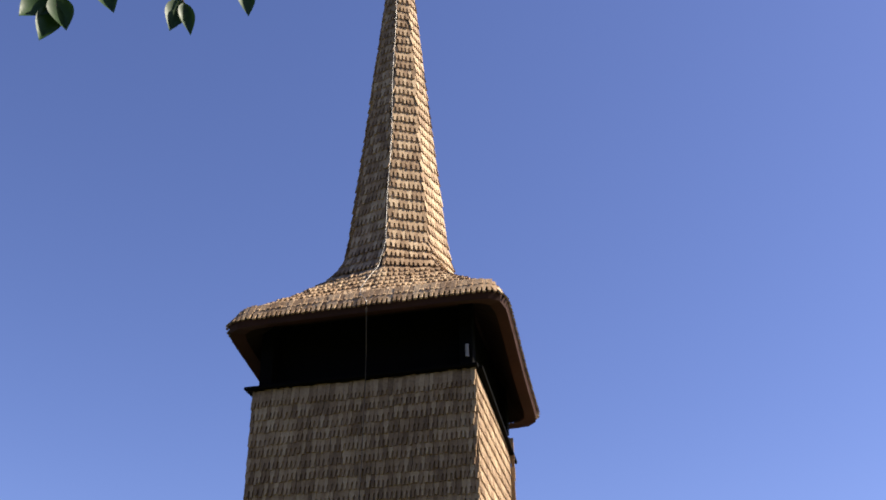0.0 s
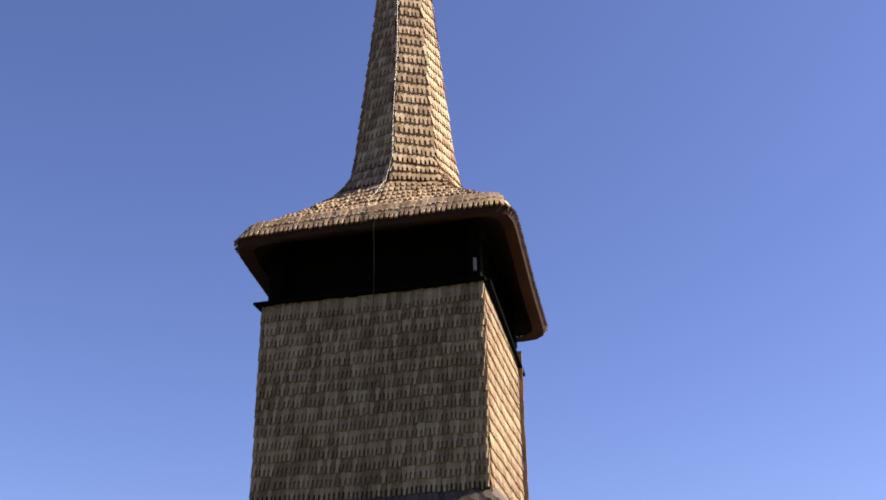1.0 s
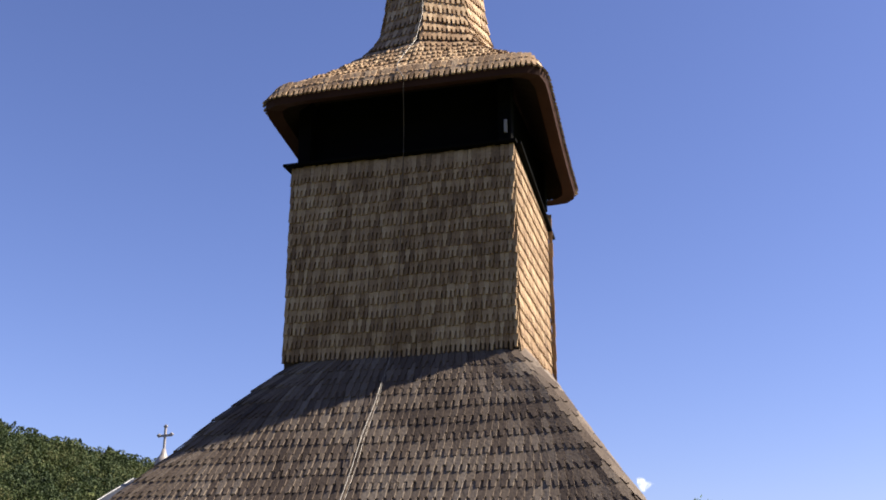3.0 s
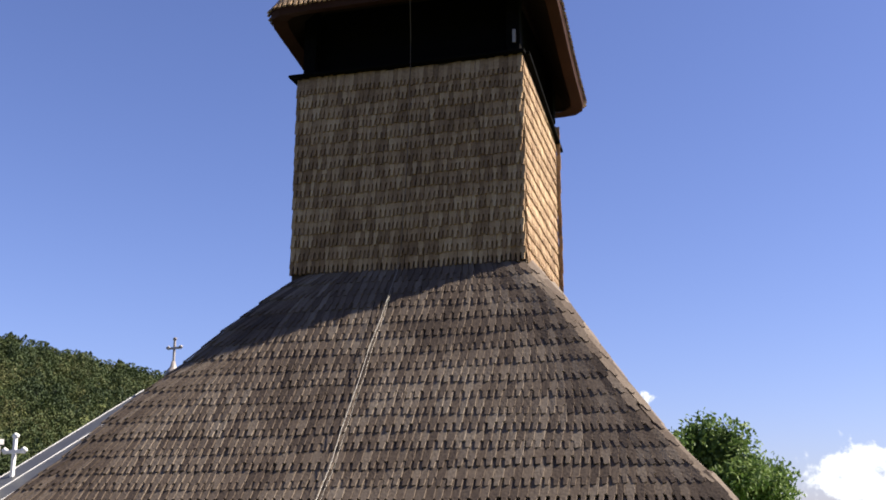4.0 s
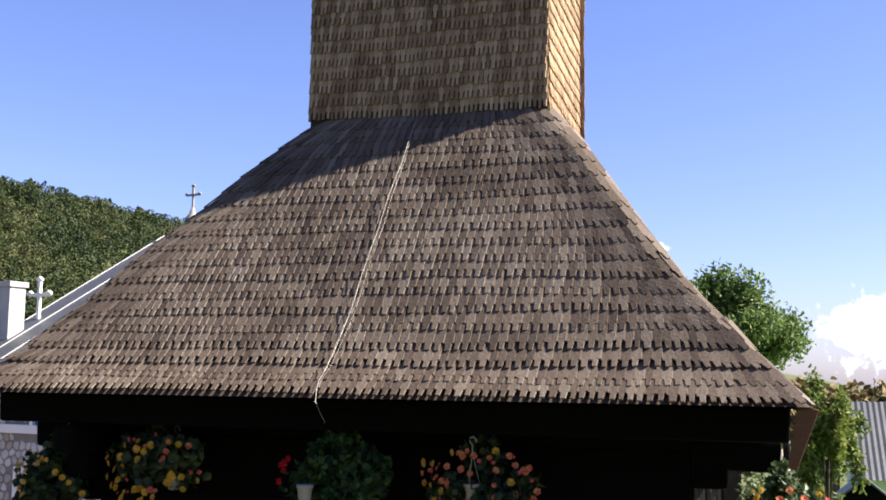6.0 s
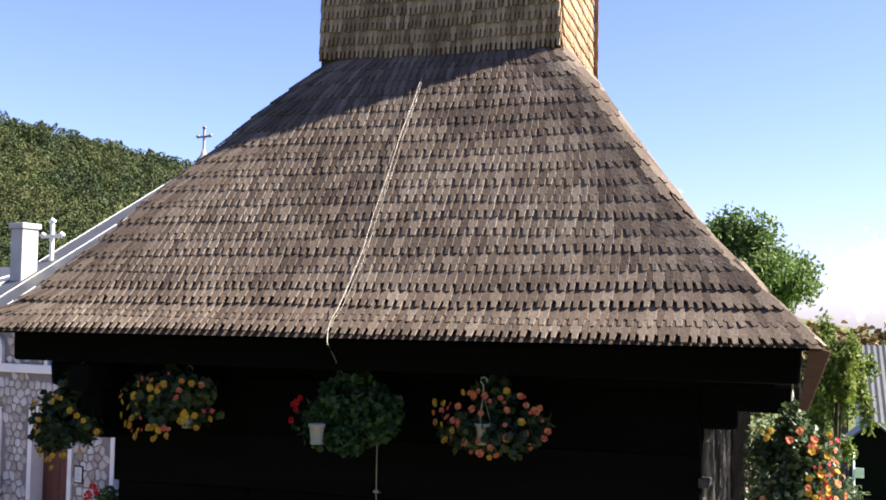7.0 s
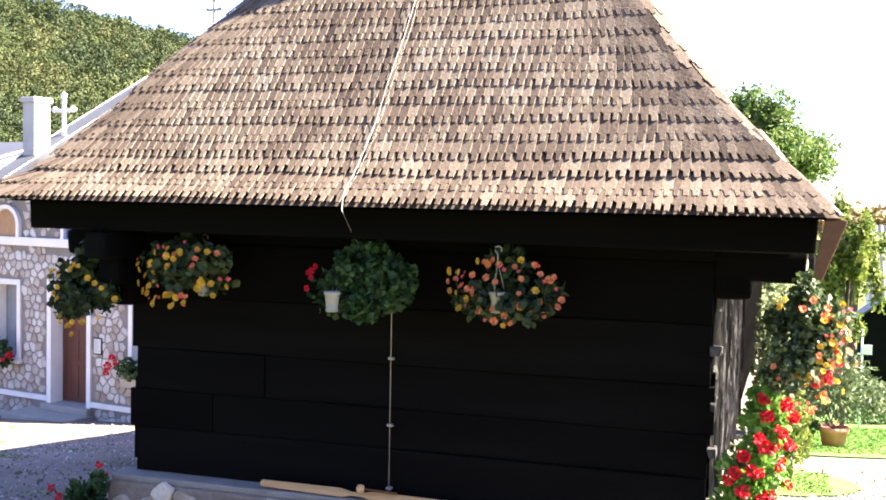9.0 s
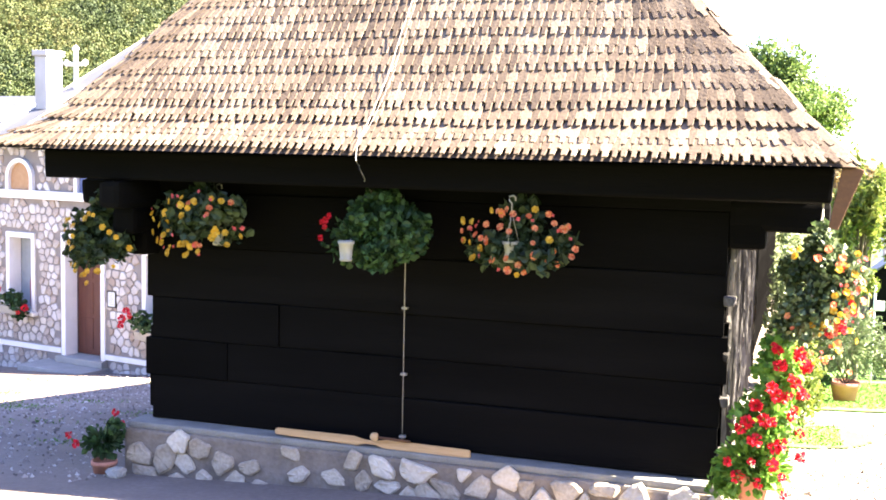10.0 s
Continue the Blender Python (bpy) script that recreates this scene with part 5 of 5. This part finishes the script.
# ---- trees
def tree(name, label, base, height, crown, leaf, seed, n=9000, size=(0.14, 0.26), lumps=46, trunk=0.16):
    """A tapered trunk, forking limbs and a crown of many leaves in uneven clumps with gaps."""
    t = thing(name, label, "tree", at=base)
    rng = np.random.default_rng(seed)
    (cx_, cy_, cz_), radii = crown
    tube("trunk", [(0, 0, -0.3), (0.05, 0.02, height * 0.2), (cx_ * 0.4, cy_ * 0.4, height * 0.42), (cx_ * 0.8, cy_, cz_)], trunk, BARK, t, sides=10, taper=0.35)
    pts = []
    for k in range(lumps):
        d = rng.normal(size=3)
        d /= np.linalg.norm(d)
        d[2] = abs(d[2]) if k % 3 else d[2]
        c = np.array([cx_, cy_, cz_]) + d * np.asarray(radii) * rng.uniform(0.45, 0.95)
        if k < 12:
            tube("limb", [(cx_ * 0.4, cy_ * 0.4, height * (0.35 + 0.02 * k)), tuple((np.array([cx_, cy_, cz_]) * 0.5 + c * 0.5)), tuple(c)], trunk * 0.38, BARK, t, sides=6, taper=0.25)
        pts.append(cloud_of(rng, n // lumps, c, np.asarray(radii) * rng.uniform(0.16, 0.34, 3), 0.15))
    pts = np.concatenate(pts)
    part("crown", leaf_mesh("crown", pts, rng.uniform(*size, len(pts)), leaf, seed, 0.5, hang=0.5), parent=t)
    return t


tree("tree", "leafy green walnut tree behind the church", (-1.5, 33, terrain(-1.5, 33)), 8.5, ((-0.1, 0, 7.05), (2.9, 2.4, 2.6)), LEAF_TREE, 61, 24000, (0.12, 0.21), 64, 0.2)
tree("tree", "smaller tree with yellowing leaves", (1.15, 28, terrain(1.15, 28)), 5.0, ((0.05, 0, 3.7), (0.92, 0.95, 2.0)), LEAF_YELLOW, 62, 7500, (0.11, 0.20), 52, 0.1)
tree("tree", "young bushy tree with bright yellow-green leaves", (0.35, 26.0, terrain(0.35, 26.0)), 2.6, ((0.0, 0, 1.7), (0.55, 0.5, 0.9)), LEAF_YELLOW, 63, 2600, (0.09, 0.15), 24, 0.05)

# wooded hillside: many crowns, one stuff
rng = np.random.default_rng(70)
pts, sizes = [], []
verts, faces = [], []
count = 0
while count < 1700:
    a = radians(rng.uniform(-44, -23.5))
    r = math.sqrt(rng.uniform(110 ** 2, 232 ** 2))
    x, y = r * math.sin(a), r * math.cos(a)
    z = terrain(x, y)
    rad, h = rng.uniform(1.5, 2.9), rng.uniform(2.6, 6.0)
    k = 210
    spiky = rng.random() < 0.2
    c = np.array([x, y, z + h * 0.55])
    d = rng.normal(size=(k, 3))
    d /= np.linalg.norm(d, axis=1)[:, None]
    d[:, 2] = np.abs(d[:, 2]) * 1.2 - 0.35
    lump = 0.75 + 0.35 * np.sin(d[:, 0] * 5 + a * 99) * np.cos(d[:, 1] * 4 + r)
    if spiky:
        lump = lump * np.clip(1.15 - d[:, 2], 0.15, 1)
        h *= 1.35
    pts.append(c + d * np.stack([lump, lump, lump * 0 + 0.9], 1) * np.array([rad, rad, h * 0.55]))
    sizes.append(rng.uniform(0.24, 0.46, k))
    count += 1
tagged(part("forest", leaf_mesh("forest", np.concatenate(pts), np.concatenate(sizes), LEAF_FOREST, 71, 0.8)), "dense green deciduous forest covering the hillside", "forest", kind="stuff")
# row of autumn trees in the valley
pts, sizes = [], []
for _ in range(70):
    x, y = rng.uniform(2, 26), rng.uniform(92, 112)
    rad, h = rng.uniform(1.6, 2.8), rng.uniform(0.8, 3.4)
    top = 3.0 + 0.004 * y + rng.uniform(-1.4, 0.35)
    pts.append(cloud_of(rng, 120, (x, y, top - 3.4), (rad, rad, 3.4), 0.5))
    sizes.append(rng.uniform(0.45, 0.9, 120))
    b = terrain(x, y)
    add = [(x, y, b - 0.3), (x + 0.2, y, (b + top) / 2), (x, y, top - 2)]
    verts_bm = bmesh.new()
    add_tube(verts_bm, add, 0.22, 6, 0.4)
    me = bpy.data.meshes.new("bole")
    verts_bm.to_mesh(me)
    verts_bm.free()
    o = len(verts)
    verts += [tuple(v.co) for v in me.vertices]
    faces += [tuple(i + o for i in p.vertices) for p in me.polygons]
    bpy.data.meshes.remove(me)
wood = thing("far_wood", "distant row of brownish autumn trees", "trees", kind="stuff")
part("crowns", leaf_mesh("crowns", np.concatenate(pts), np.concatenate(sizes), LEAF_AUTUMN, 72, 0.8), parent=wood)
part("trunks", mesh_of("trunks", verts, faces, BARK), parent=wood)

# ---- barn with a corrugated roof, a small dark shelter, hedge, post
barn = thing("barn", "white barn with grey corrugated metal roof", "barn", at=(9.0, 46, 0))
box("wall", (-6.0, 0, -7.5), (6, 6, -0.45), BARN_WALL, barn, 0.02)
vs, fs = [], []
n = 110
for i in range(n + 1):
    x = -6.25 + 12.5 * i / n
    ph = 0.035 if i % 2 else 0.0
    vs += [(x, -0.7, -0.72 + ph), (x, 3.2, 2.18 + ph), (x, 7.0, -0.6 + ph)]
for i in range(n):
    a = i * 3
    fs += [(a, a + 3, a + 4, a + 1), (a + 1, a + 4, a + 5, a + 2)]
part("roof", mesh_of("roof", vs, fs, METAL_ROOF), parent=barn, label="corrugated grey metal sheets")
prism("gable", [(0, 0), (6.0, 0), (3.1, 2.6)], 0.06, BARN_WALL, barn, pose(-5.98, 0, -0.5, 0, 0, 90))
ob = box("snow_guard", (-4.4, -0.5, -0.55), (-4.3, 1.6, -0.44), SEAM, barn, 0.01)
ob.matrix_local = pose(0, 0.14, 0.2, 36.6, 0, 0)
hut = thing("shelter", "small dark timber shelter with a gabled roof", "shelter", at=(2.75, 39.5, terrain(2.75, 39.5)))
box("wall", (-0.62, 0, -0.2), (0.9, 1.4, 3.3), DARK_LOG, hut, 0.02)
prism("gable", [(-0.62, 0), (0.9, 0), (0.14, 0.62)], 1.4, DARK_LOG, hut, pose(0, 0.0, 3.3))
for s, x0 in ((1, -0.85), (-1, 1.13)):
    ob = box("roof_slope", (0, -0.15, 0), (1.28, 1.55, 0.06), METAL_ROOF, hut, 0.01)
    ob.matrix_local = pose(x0, 0, 3.14, 0, -39, 0) if s > 0 else pose(x0, 0, 3.14, 0, -141, 0)
post = thing("signpost", "slim pale green post with a small sign", "signpost", at=(1.68, 30, terrain(1.68, 30)))
tube("pole", [(0, 0, -0.2), (0, 0, 2.62)], 0.03, GREEN_POST, post)
box("plate", (0.03, -0.02, 1.95), (0.25, 0.0, 2.2), WHITE_TRIM, post, 0.004)
rng = np.random.default_rng(80)
pts = np.concatenate([cloud_of(rng, 500, (x, 33 + rng.uniform(-0.5, 0.5), terrain(x, 33) + 0.6), (0.8, 0.6, 0.8), 0.4) for x in np.arange(0.6, 7, 0.8)])
tagged(part("hedge", leaf_mesh("hedge", pts, rng.uniform(0.12, 0.22, len(pts)), LEAF_OLEANDER, 81, 0.4)), "grey-green hedge at the back of the lawn", "hedge", kind="stuff")

# ---- branch hanging over the camera from a tree behind it
over = thing("overhanging_tree", "tree with dark leaves hanging over the path and an added sky-blocking crown", "tree", at=(-5.2, -1.6, terrain(-5.2, -1.6)))
gz = terrain(-5.2, -1.6)
tube("trunk", [(0, 0, -0.2), (0.05, 0.05, 1.5), (0.15, 0.2, 3.0), (0.5, 0.6, 4.6)], 0.16, BARK, over, taper=0.5)
limb = [(0.35, 0.4, 3.9), (1.2, 1.5, 4.9), (2.3, 2.7, 5.4), (3.3, 3.6, 5.5), (4.1, 4.1, 5.6)]
tube("limb", limb, 0.05, BARK, over, taper=0.2)

# unseen limbs and wide crown, added to block skylight from the church front
for k, tip in enumerate(((-1.5, -3.0, 7.5), (3.0, -3.2, 8.0), (5.5, -4.5, 7.0), (1.5, -5.0, 9.5), (7.0, -3.0, 6.5))):
    tube("limb", [(0.3, 0.3, 3.4 + 0.2 * k), (tip[0] * 0.5, tip[1] * 0.45, 3.4 + tip[2] * 0.3), tip], 0.09, BARK, over, sides=7, taper=0.25)
rng = np.random.default_rng(90)
pts = []
for k in range(120):
    d = rng.normal(size=3)
    d /= np.linalg.norm(d)
    c = np.array((3.0, -4.2, 5.8)) + d * np.array((10.5, 2.0, 4.4)) * rng.uniform(0.3, 1.0)
    pts.append(cloud_of(rng, 210, c, rng.uniform(0.9, 1.5, 3), 0.2))
pts = np.concatenate(pts)
part("crown", leaf_mesh("crown", pts, rng.uniform(0.2, 0.34, len(pts)), LEAF_NEAR, 91, 0.6, hang=0.4), parent=over)


def hanging_leaf(tip, length, width, parent, turn):
    """One pointed leaf hanging from its stalk, tip down, gently cupped."""
    vs, fs = [], []
    n = 9
    for i in range(n + 1):
        k = i / n
        w = width * math.sin(math.pi * (0.04 + 0.96 * k) ** 0.75) * 0.5 * (1 if 0 < i else 0.3)
        z = length * (1 - k)
        vs += [(-w, -0.15 * w, z), (0, 0.02 * math.sin(k * 3), z), (w, -0.15 * w, z)]
    for i in range(n):
        a = 3 * i
        fs += [(a, a + 1, a + 4, a + 3), (a + 1, a + 2, a + 5, a + 4)]
    ob = part("leaf", mesh_of("leaf", vs, fs, LEAF_NEAR, True), parent=parent)
    ob.matrix_local = Matrix.Translation(Vector(tip) - Vector(over.location)) @ turn
    return ob


for tip, ln, wd, tilt in (((-1.905, 2.32, 5.49), 0.15, 0.075, 10), ((-1.835, 2.36, 5.555), 0.13, 0.075, -22), ((-1.97, 2.27, 5.575), 0.12, 0.085, 35), ((-1.55, 2.56, 5.66), 0.14, 0.07, 8), ((-1.485, 2.60, 5.66), 0.13, 0.05, -16), ((-1.72, 2.45, 5.69), 0.12, 0.07, -30), ((-1.31, 2.70, 5.80), 0.13, 0.06, -12), ((-2.06, 2.2, 5.62), 0.12, 0.07, 20), ((-1.62, 2.5, 5.80), 0.13, 0.07, 10), ((-2.15, 2.1, 5.7), 0.13, 0.07, -10)):
    tip = (tip[0] - 0.03, tip[1], tip[2] + 0.195)
    hanging_leaf(tip, ln * 1.15, wd * 1.25, over, pose(0, 0, 0, 0, tilt, 38))
    top = Vector(tip) - Vector(over.location) + pose(0, 0, 0, 0, tilt, 38) @ Vector((0, 0, ln * 1.15))
    tube("twig", [tuple(top), (top.x * 0.97, top.y * 0.98, top.z + 0.3), (top.x * 0.92, top.y * 0.92 + 0.05, 5.4)], 0.004, BARK, over, sides=5)

# ---- cumulus low over the valley: a far backdrop with a soft ragged edge
me = mesh_of("cloud", [(-420, 0, -60), (520, 0, -60), (520, 0, 330), (-420, 0, 330)], [(0, 1, 2, 3)], CLOUD)
cloud = part("backdrop", me)
cloud.location = (170, 2500, 52)
tagged(cloud, "white cumulus cloud low over the valley", "cloud", kind="structure")
nt = CLOUD.node_tree
for nd in list(nt.nodes):
    if nd.type != "OUTPUT_MATERIAL":
        nt.nodes.remove(nd)
node, link = nt.nodes.new, nt.links.new
co = node("ShaderNodeTexCoord")
total = None
for cx_, cz_, rx_, rz_, power in ((30, 60, 120, 78, 1.25), (-15, 42, 75, 50, 1.1), (60, 98, 46, 36, 1.1), (240, 30, 260, 70, 1.3), (-402, 245, 26, 30, 0.95)):
    mp = node("ShaderNodeMapping")
    mp.inputs["Location"].default_value = (-cx_ / rx_, 0, -cz_ / rz_)
    mp.inputs["Scale"].default_value = (1 / rx_, 0, 1 / rz_)
    link(co.outputs["Object"], mp.inputs[0])
    ln = node("ShaderNodeVectorMath")
    ln.operation = "LENGTH"
    link(mp.outputs[0], ln.inputs[0])
    inv = node("ShaderNodeMath")
    inv.operation = "SUBTRACT"
    inv.inputs[0].default_value = power
    link(ln.outputs["Value"], inv.inputs[1])
    if total is None:
        total = inv
    else:
        mx = node("ShaderNodeMath")
        mx.operation = "MAXIMUM"
        link(total.outputs[0], mx.inputs[0])
        link(inv.outputs[0], mx.inputs[1])
        total = mx
nz = node("ShaderNodeTexNoise")
nz.inputs["Scale"].default_value, nz.inputs["Detail"].default_value, nz.inputs["Roughness"].default_value = 0.022, 9, 0.55
link(co.outputs["Object"], nz.inputs[0])
sm = node("ShaderNodeMath")
sm.operation = "MULTIPLY_ADD"
link(nz.outputs[0], sm.inputs[0])
sm.inputs[1].default_value = 3.0
link(total.outputs[0], sm.inputs[2])
rg = node("ShaderNodeMapRange")
rg.interpolation_type = "SMOOTHSTEP"
rg.inputs[1].default_value, rg.inputs[2].default_value = 1.75, 2.15
link(sm.outputs[0], rg.inputs[0])
em, tr, mix = node("ShaderNodeEmission"), node("ShaderNodeBsdfTransparent"), node("ShaderNodeMixShader")
em.inputs[0].default_value, em.inputs[1].default_value = (0.93, 0.96, 1.0, 1), 0.42
link(rg.outputs[0], mix.inputs[0])
link(tr.outputs[0], mix.inputs[1])
link(em.outputs[0], mix.inputs[2])
link(mix.outputs[0], nt.nodes["Material Output"].inputs[0])
